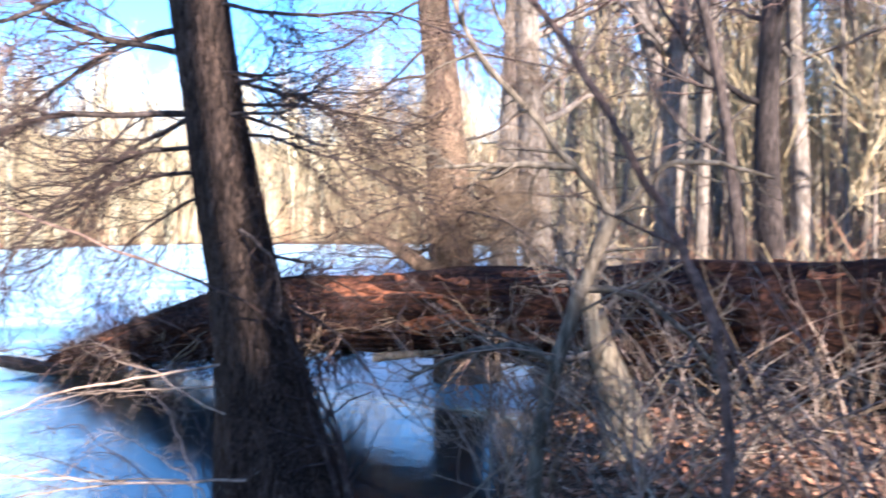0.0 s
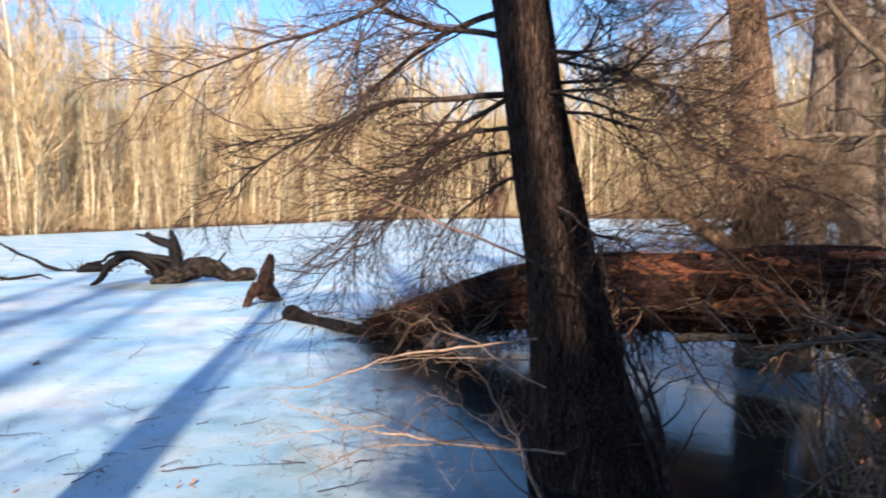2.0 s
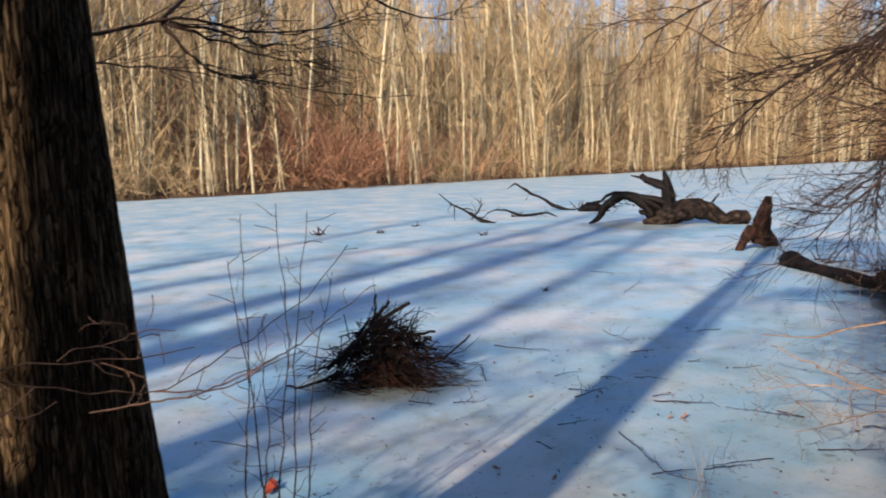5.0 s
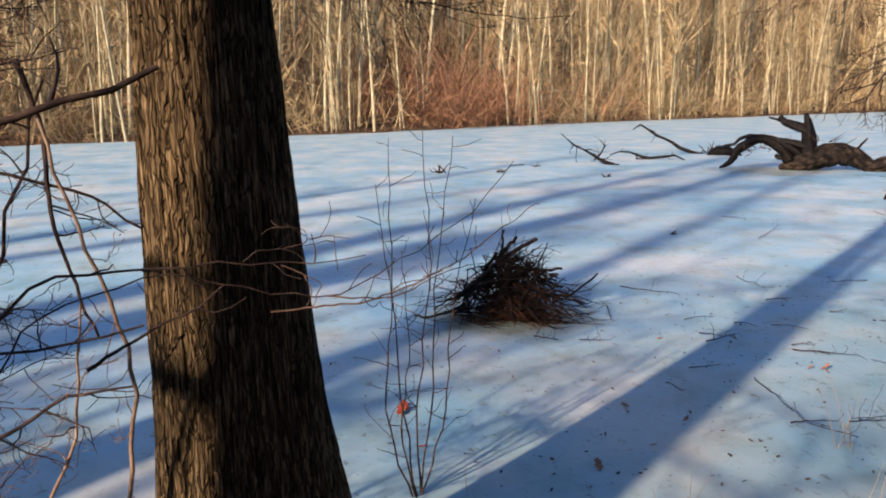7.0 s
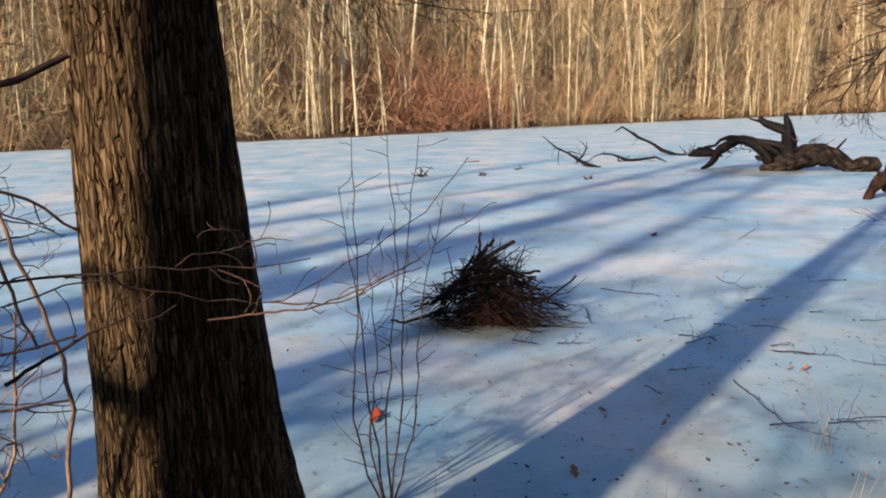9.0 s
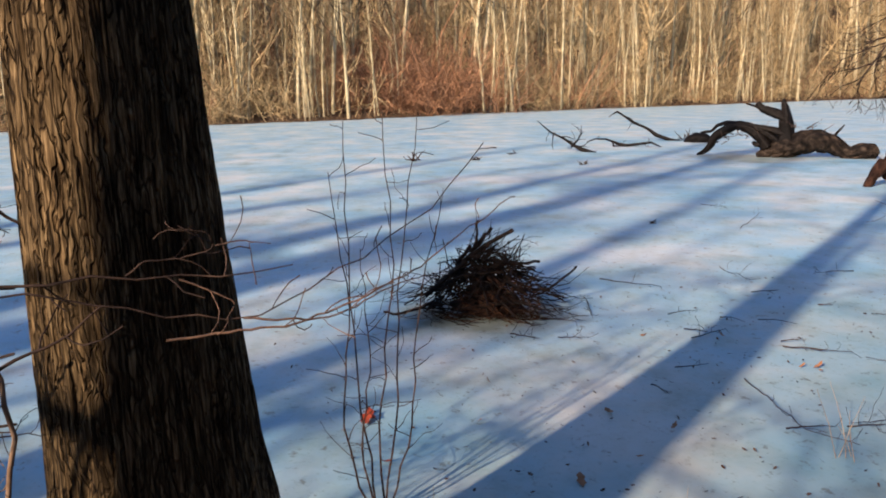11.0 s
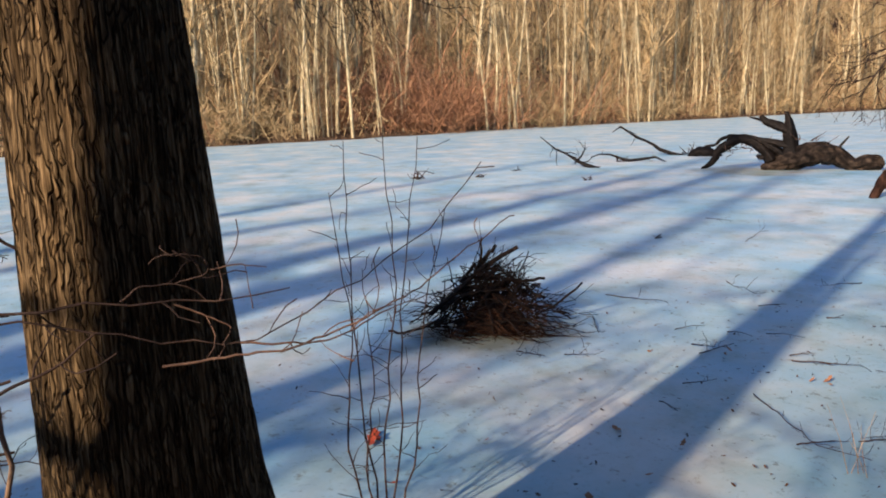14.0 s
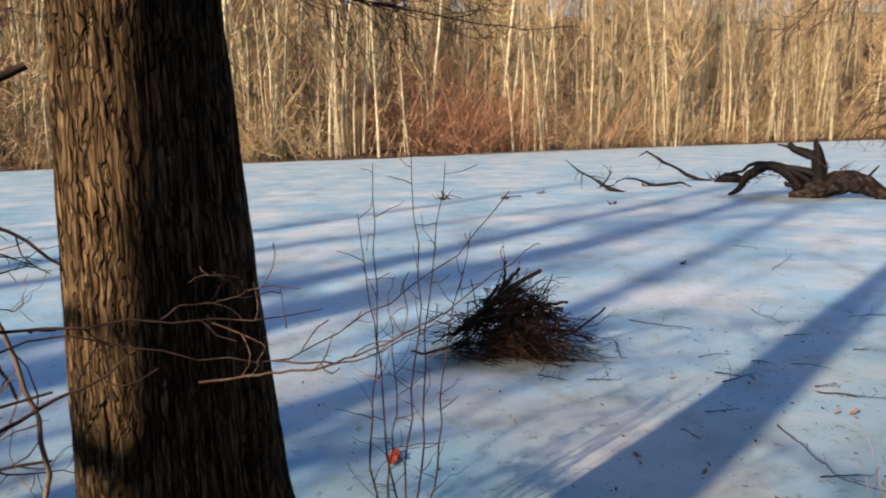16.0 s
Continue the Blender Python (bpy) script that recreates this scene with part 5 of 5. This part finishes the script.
bleached_branch([(-0.9, 8.2, 0.86), (-0.5, 8.1, 0.97), (-0.05, 8.0, 1.07), (0.34, 7.8, 1.15), (0.66, 7.7, 1.12)], 0.022, 0.05, 1, "bleached barkless branch resting across the fallen log")
bleached_branch([(-1.2, 8.3, 0.6), (-0.8, 8.2, 0.66), (-0.4, 8.1, 0.72), (-0.2, 8.1, 0.7)], 0.05, 0.03, 2, "short bleached wood chunk caught under the log")
bleached_branch([(-3.9, 5.3, 0.5), (-3.43, 5.2, 0.58), (-3.1, 5.2, 0.72), (-2.7, 5.3, 0.86), (-1.7, 5.6, 1.0)], 0.004, 0.010, 3, "tan limb tip hanging low over the ice", PALE_TWIG, 9)
bleached_branch([(-3.6, 5.0, 0.52), (-3.16, 4.9, 0.48), (-2.9, 4.9, 0.42), (-2.48, 4.9, 0.42), (-2.2, 4.95, 0.38), (-1.5, 5.3, 0.3)], 0.004, 0.010, 4, "tan bare branch bending low over the ice", PALE_TWIG, 10)
bleached_branch([(-3.3, 6.0, 0.62), (-2.9, 6.0, 0.70), (-2.38, 5.95, 0.75), (-1.7, 5.8, 0.8)], 0.003, 0.008, 5, "thin tan branch sticking out from the cypress", PALE_TWIG, 5)
bleached_branch([(-4.4, 4.6, 2.9), (-2.93, 4.6, 2.15), (-2.54, 4.6, 2.01), (-2.12, 4.7, 1.81), (-1.5, 5.2, 1.5), (-1.4, 5.7, 1.2)], 0.004, 0.010, 6, "long thin dark branch slanting up over the ice", TWIG, 7)


# tan twigs of a shrub at the melt water, reaching out over the ice
fan = empty("bare_shrub", (-1.45, 4.75, 0.1), "tan leafless shrub reaching low over the ice", "shrub", "bare shrubs on the bank")
root = (-1.45, 4.75, 0.1)
for i, (pts, mat) in enumerate((([root, (-1.6, 4.69, 0.5), (-1.93, 5.03, 0.5), (-2.39, 5.51, 0.5), (-2.73, 5.73, 0.5)], PALE_TWIG), ([root, (-1.7, 5.0, 0.4), (-2.2, 5.1, 0.35), (-2.65, 5.25, 0.3), (-3.01, 5.46, 0.3), (-3.43, 5.70, 0.3), (-3.69, 5.71, 0.3)], BROWN_TWIG),
                                ([(-2.4, 5.2, 0.33), (-2.77, 5.49, 0.3), (-3.05, 5.62, 0.3), (-3.34, 5.79, 0.3)], DARK_TWIG), ([(-2.9, 5.4, 0.3), (-3.11, 5.18, 0.3), (-3.35, 5.06, 0.3), (-3.42, 4.81, 0.3), (-3.45, 4.61, 0.3)], PALE_TWIG),
                                ([(-2.2, 5.1, 0.35), (-2.82, 4.85, 0.3), (-2.77, 4.45, 0.3), (-2.83, 4.19, 0.3)], BROWN_TWIG), ([(-1.7, 5.0, 0.4), (-2.5, 6.3, 0.55), (-3.15, 7.24, 0.5), (-3.38, 6.98, 0.5), (-3.63, 6.85, 0.5)], PALE_TWIG),
                                ([(-1.6, 5.2, 0.75), (-2.5, 5.93, 0.9), (-2.87, 6.28, 0.9), (-3.92, 7.7, 0.9), (-4.69, 8.43, 0.9)], PALE_TWIG), ([(-3.6, 7.2, 0.5), (-4.05, 7.63, 0.3), (-4.13, 7.03, 0.3), (-4.13, 6.55, 0.3), (-4.16, 6.14, 0.3), (-4.56, 6.19, 0.3)], BROWN_TWIG),
                                ([root, (-1.9, 4.6, 0.6), (-2.4, 4.9, 0.75), (-2.9, 5.2, 0.6)], DARK_TWIG), ([root, (-1.8, 5.3, 0.6), (-2.3, 6.0, 0.8), (-2.6, 6.8, 0.7)], DARK_TWIG))):
    twig_line("branch", pts, 0.006, 0.002, mat, fan, 11, 0.42, 640 + i, 2, 5)


# ---- thin growth round the near cypress ----
def ice_shrub():
    ob = empty("bare_shrub", (-3.42, 1.43, 0), "thin dark leafless stems growing up through the ice", "shrub", "bare shrubs on the bank")
    tops = ((-3.25, 1.27, 1.68), (-3.2, 1.4, 1.72), (-3.2, 1.53, 1.68), (-3.22, 1.2, 1.5), (-3.18, 1.62, 1.42), (-3.3, 1.33, 1.2))
    for i, t in enumerate(tops):
        g = np.random.default_rng(500 + i)
        b = np.array((-3.42 + g.normal(0, 0.015), 1.43 + g.normal(0, 0.02), -0.03))
        t = np.array(t)
        pts = [b, b + (t - b) * 0.3 + (0, (t[1] - 1.43) * 0.35, 0) + g.normal(0, 0.02, 3), b + (t - b) * 0.65 + g.normal(0, 0.025, 3), t]
        twig_line("stem", pts, 0.0052, 0.0014, DARK_TWIG, ob, 12, 0.2, 40 + i)


ice_shrub()
wild = empty("bare_shrub", (-1.95, -0.25, 0.2), "dark bare branches reaching across the cypress trunk", "shrub", "bare shrubs on the bank")
for i, (pts, r0, r1, mat, sh) in enumerate((
        ([(-1.95, -0.25, 0.2), (-1.95, -0.15, 0.9), (-1.9, 0.1, 1.42), (-1.9, 0.36, 1.49), (-1.9, 0.48, 1.45), (-1.9, 0.67, 1.40), (-1.9, 0.74, 1.40), (-1.9, 0.82, 1.44), (-1.9, 0.9, 1.48), (-1.9, 1.0, 1.53), (-1.9, 1.09, 1.60), (-1.9, 1.16, 1.68)], 0.003, 0.001, DARK_TWIG, 12),
        ([(-1.95, -0.2, 0.25), (-2.0, -0.1, 1.2), (-1.95, 0.1, 1.48), (-1.9, 0.36, 1.5), (-1.9, 0.51, 1.49), (-1.9, 0.61, 1.48), (-1.9, 0.7, 1.47), (-1.9, 0.79, 1.485)], 0.005, 0.001, DARK_TWIG, 12),
        ([(-1.9, 0.52, 1.495), (-1.88, 0.55, 1.52), (-1.88, 0.61, 1.52), (-1.88, 0.66, 1.53), (-1.88, 0.65, 1.56), (-1.88, 0.59, 1.57)], 0.0018, 0.0007, DARK_TWIG, 7),
        ([(-1.9, 0.572, 1.378), (-1.9, 0.703, 1.378), (-1.9, 0.783, 1.376), (-1.9, 0.867, 1.396), (-1.9, 0.956, 1.427), (-1.9, 1.02, 1.451), (-1.9, 1.096, 1.504), (-1.9, 1.168, 1.541), (-1.9, 1.215, 1.572)], 0.0025, 0.001, TWIG, 8),
        ([(-1.9, 0.70, 1.40), (-1.9, 0.83, 1.38), (-1.9, 0.89, 1.39), (-1.9, 0.95, 1.42), (-1.9, 1.04, 1.44)], 0.0022, 0.001, TWIG, 6),
        ([(-1.88, 0.66, 1.535), (-1.88, 0.70, 1.54), (-1.88, 0.75, 1.53)], 0.0015, 0.0008, TWIG, 2),
        ([(-1.9, 0.60, 1.48), (-1.9, 0.64, 1.46), (-1.9, 0.69, 1.43), (-1.9, 0.67, 1.40)], 0.002, 0.001, TWIG, 2),
        ([(-1.9, 0.2, 1.30), (-1.9, 0.35, 1.38), (-1.9, 0.42, 1.40), (-1.9, 0.48, 1.45)], 0.0045, 0.0015, DARK_TWIG, 3),
        ([(-1.8, -0.9, 1.0), (-1.75, -0.4, 1.6), (-1.7, 0.12, 1.8), (-1.7, 0.29, 1.84), (-1.7, 0.38, 1.89)], 0.014, 0.006, DARK_TWIG, 4),
        ([(-2.0, -0.5, 0.3), (-2.2, -0.3, 1.2), (-2.2, -0.01, 1.27), (-2.2, 0.1, 1.26), (-2.2, 0.31, 1.3)], 0.007, 0.003, DARK_TWIG, 5),
        ([(-2.6, 0.05, 1.95), (-2.6, 0.1, 1.76), (-2.6, 0.09, 1.58), (-2.6, 0.11, 1.42), (-2.6, 0.18, 1.17)], 0.008, 0.004, DARK_TWIG, 8),
        ([(-2.3, 0.12, 1.8), (-2.3, 0.18, 1.51), (-2.3, 0.23, 1.38), (-2.3, 0.28, 1.14), (-2.3, 0.25, 0.91), (-2.2, 0.15, 0.3)], 0.004, 0.007, PALE_TWIG, 8),
        ([(-2.5, -0.3, 0.9), (-2.4, -0.05, 0.99), (-2.4, 0.1, 1.08), (-2.4, 0.27, 1.08)], 0.008, 0.003, DARK_TWIG, 6),
        ([(-2.6, -0.4, 1.75), (-2.6, -0.03, 1.66), (-2.6, 0.21, 1.58), (-2.6, 0.32, 1.48)], 0.007, 0.004, DARK_TWIG, 7),
        ([(-2.8, -0.6, 0.1), (-2.7, -0.3, 0.8), (-2.75, -0.1, 1.3), (-2.7, 0.1, 1.9)], 0.01, 0.004, DARK_TWIG, 9),
        ([(-2.6, -0.2, 0.1), (-2.55, -0.05, 0.6), (-2.6, 0.1, 0.9), (-2.5, 0.15, 1.3)], 0.008, 0.003, PALE_TWIG, 9))):
    twig_line("branch", pts, r0 * (1.6 if i == 1 else 1.0), r1, mat, wild, sh, 0.28 if i > 6 else 0.11, 600 + i, 2 if i > 8 else 1)


g = np.random.default_rng(690)
for i in range(30):
    z = g.uniform(0.45, 1.95)
    line = wander(g, (-2.35 - g.uniform(0, 0.5), -0.55, z), (0.1 * g.normal(), 0.9, 0.35 * g.normal()), g.uniform(0.4, 0.78), 8, 0.2)
    sh = Shape()
    r = g.uniform(0.003, 0.007)
    sh.tube(line, np.linspace(r, 0.0012, 9), 5)
    spray(g, sh, line, r, 9, 0.26, 0.25, 0.0, 4, 2, 0.8, 0.5, 0.15)
    part("branch", sh, (DARK_TWIG, TWIG, DARK_TWIG, PALE_TWIG)[i % 4], wild)


for i in range(9):
    z = g.uniform(1.75, 2.35)
    line = wander(g, (-2.5 - g.uniform(0, 0.6), -0.55, z + 0.1), (0.1 * g.normal(), 0.9, 0.25 * g.normal() - 0.1), g.uniform(0.5, 0.8), 8, 0.18)
    sh = Shape()
    r = g.uniform(0.004, 0.009)
    sh.tube(line, np.linspace(r, 0.0015, 9), 5)
    spray(g, sh, line, r, 10, 0.3, 0.22, 0.0, 4, 2, 0.8, 0.5, 0.15)
    part("branch", sh, DARK_TWIG, wild)


# ---- litter ----
def leaf_shape(g, size):
    """One curled oak leaf."""
    L, w = size, size * 0.45
    outline = [(0, 0), (0.25, 0.5), (0.4, 0.32), (0.6, 0.55), (0.75, 0.3), (1.0, 0.0), (0.75, -0.3), (0.6, -0.55), (0.4, -0.32), (0.25, -0.5)]
    curl = g.uniform(0.2, 0.8)
    v = [(L * (a - 0.5), w * b, L * curl * ((a - 0.5) ** 2 + 0.5 * (b * 0.6) ** 2)) for a, b in outline]
    v.append((0, 0, 0.0))
    return np.array(v), [(i, (i + 1) % 10, 10) for i in range(10)]


def leaf_litter(name, count, xr, yr, label, mat=LEAF, seed=0, ok=lambda d: d > 0.05, size=(0.05, 0.11)):
    g = np.random.default_rng(seed)
    sh = Shape()
    xs, ys = g.uniform(*xr, count), g.uniform(*yr, count)
    ds, zs = shore_distance(xs, ys), ground_height(xs, ys)
    for x, y, d, z in zip(xs, ys, ds, zs):
        if not ok(d):
            continue
        v, f = leaf_shape(g, g.uniform(*size))
        m = np.array(Euler((g.normal(0, 0.35), g.normal(0, 0.35), g.uniform(0, 6.28))).to_matrix())
        sh.add(v @ m.T + (x, y, max(z, 0.0) + 0.012), f)
    return thing(name, sh, mat, label, "leaves", kind="stuff", smooth=False)


leaf_litter("leaf_litter", 9000, (-0.2, 6.5), (3.2, 8.5), "brown curled oak leaves covering the bank", seed=2)
leaf_litter("leaf_litter", 2500, (0.5, 9.0), (8.5, 16), "brown leaves behind the fallen log", seed=3)
for i, (x, y, s) in enumerate(((-4.41, 1.68, 0.12), (-3.87, 1.59, 0.07), (-3.9, 2.9, 0.08), (-3.32, 2.34, 0.1), (-3.4, 2.73, 0.05), (-4.9, 3.9, 0.06), (-3.92, 4.5, 0.08), (-3.85, 4.44, 0.06), (-3.97, 4.42, 0.05), (-4.6, 4.3, 0.05), (-4.66, 4.4, 0.06), (-5.2, 2.6, 0.05), (-4.1, 2.2, 0.05), (-4.6, 2.5, 0.05), (-3.6, 3.1, 0.06), (-4.3, 1.5, 0.05))):
    g = np.random.default_rng(50 + i)
    sh = Shape()
    for k in range(3 if i == 0 else 1):
        v, f = leaf_shape(g, s)
        sh.add(v @ np.array(Euler((g.normal(0, 0.3), g.normal(0, 0.3), g.uniform(0, 6.28))).to_matrix()).T + (x + 0.03 * k, y - 0.02 * k, 0.015 + 0.01 * k), f)
    thing("fallen_leaf", sh, RED_LEAF if i < 2 else LEAF, "red oak leaves frozen on the ice" if i < 2 else "single dark leaf lying on the ice", "leaf", "leaves on the ice", smooth=False)

leaf_litter("leaf_crumbs", 430, (-6.0, -2.1), (1.4, 6.5), "small brown leaf crumbs scattered over the ice", seed=8, ok=lambda d: d < -0.02, size=(0.01, 0.035), mat=DARK_LEAF)
TWIGS_ON_ICE = (((-6.44, 4.58), (-5.91, 4.87)), ((-9.57, 8.52), (-9.02, 8.52)), ((-5.88, 4.06), (-5.41, 3.81)), ((-6.3, 5.88), (-5.71, 5.69)), ((-3.96, 3.93), (-3.52, 3.74), (-3.25, 3.67), (-3.01, 3.74)),
                ((-4.71, 4.17), (-4.77, 4.54)), ((-5.14, 3.33), (-5.0, 3.5)), ((-3.22, 3.91), (-3.09, 4.17)), ((-5.36, 3.06), (-5.1, 3.15)), ((-7.8, 7.58), (-8.52, 8.62)), ((-5.61, 6.88), (-5.72, 6.5)),
                ((-4.3, 4.6), (-4.0, 4.9)), ((-3.46, 5.19), (-3.9, 4.9)), ((-3.04, 4.72), (-2.8, 5.03)), ((-6.26, 8.72), (-5.7, 9.23)), ((-3.10, 4.38), (-3.18, 4.15), (-3.24, 3.95)))
g = np.random.default_rng(699)
for i in range(14):
    x, y, a, ln = g.uniform(-5.5, -2.5), g.uniform(2.6, 6.0), g.uniform(-0.4, 1.2), g.uniform(0.06, 0.3)
    TWIGS_ON_ICE += (((x, y), (x + 0.5 * ln * math.cos(a), y + 0.5 * ln * math.sin(a)), (x + ln * math.cos(a + 0.3), y + ln * math.sin(a + 0.3))),)
for i, pts in enumerate(TWIGS_ON_ICE):
    g = np.random.default_rng(700 + i)
    p = [(x, y, 0.012 + 0.03 * g.uniform(0, 1) * (k % 2)) for k, (x, y) in enumerate(pts)]
    ob = empty("fallen_twig", p[0], "thin dark twig lying on the ice", "twig", "twigs on the ice")
    r = g.uniform(0.0025, 0.006)
    twig_line("stem", p, r, 0.0015, DARK_TWIG, ob, 0, 0.2, 720 + i, 1, 5)
    tw = Shape()
    line = np.stack([np.interp(np.linspace(0, len(p) - 1, 6), np.arange(len(p)), np.array(p)[:, k]) for k in range(3)], 1)
    spray(g, tw, line, r, 6 if i < 16 else 2, 0.2 if i < 16 else 0.1, 0.25, 0.02, 4, 1, 0.9, 0.5, 0.2)
    part("twig_spray", tw, DARK_TWIG, ob)
for i, (x, y, s) in enumerate(((-15.6, 10.4, 0.12), (-18.7, 7.4, 0.22), (-18.0, 8.8, 0.16), (-8.65, 6.9, 0.07), (-18.9, 10.3, 0.12), (-20.5, 17.5, 0.25), (-19.5, 14.2, 0.18))):
    g = np.random.default_rng(740 + i)
    ob = empty("twig_clump", (x, y, 0), "small dark clump of twigs frozen into the ice", "twigs", "twig clumps on the ice")
    for k in range(9):
        sh = Shape()
        a = g.uniform(0, 6.28)
        sh.tube(wander(g, (x + g.normal(0, s * 0.4), y + g.normal(0, s * 0.4), 0.0), (math.cos(a), math.sin(a), g.uniform(0.2, 1.2)), s * g.uniform(0.8, 1.8), 4, 0.25), np.linspace(0.1 * s, 0.02 * s, 5), 5)
        part("twig", sh, DARK_TWIG, ob)


def dead_grass(x, y, count, seed):
    g = np.random.default_rng(seed)
    ob = empty("grass_tuft", (x, y, 0), "tuft of dry pale grass stems at the ice edge", "grass", "grass tufts")
    for i in range(count):
        a = g.uniform(0, 6.28)
        z = max(float(ground_height(x, y)), 0)
        line = wander(g, (x + g.normal(0, 0.05), y + g.normal(0, 0.05), z - 0.02), (0.25 * math.cos(a), 0.25 * math.sin(a), 1), g.uniform(0.15, 0.45), 4, 0.1, -0.05)
        sh = Shape()
        sh.tube(line, np.linspace(0.0025, 0.0008, 5), 3)
        part("stem", sh, PALE_WOOD, ob)


for i, (x, y, n) in enumerate(((-2.9, 1.45, 6), (-2.55, 2.3, 8), (-2.35, 3.1, 8), (-3.0, 3.6, 5))):
    dead_grass(x, y, n, 800 + i)
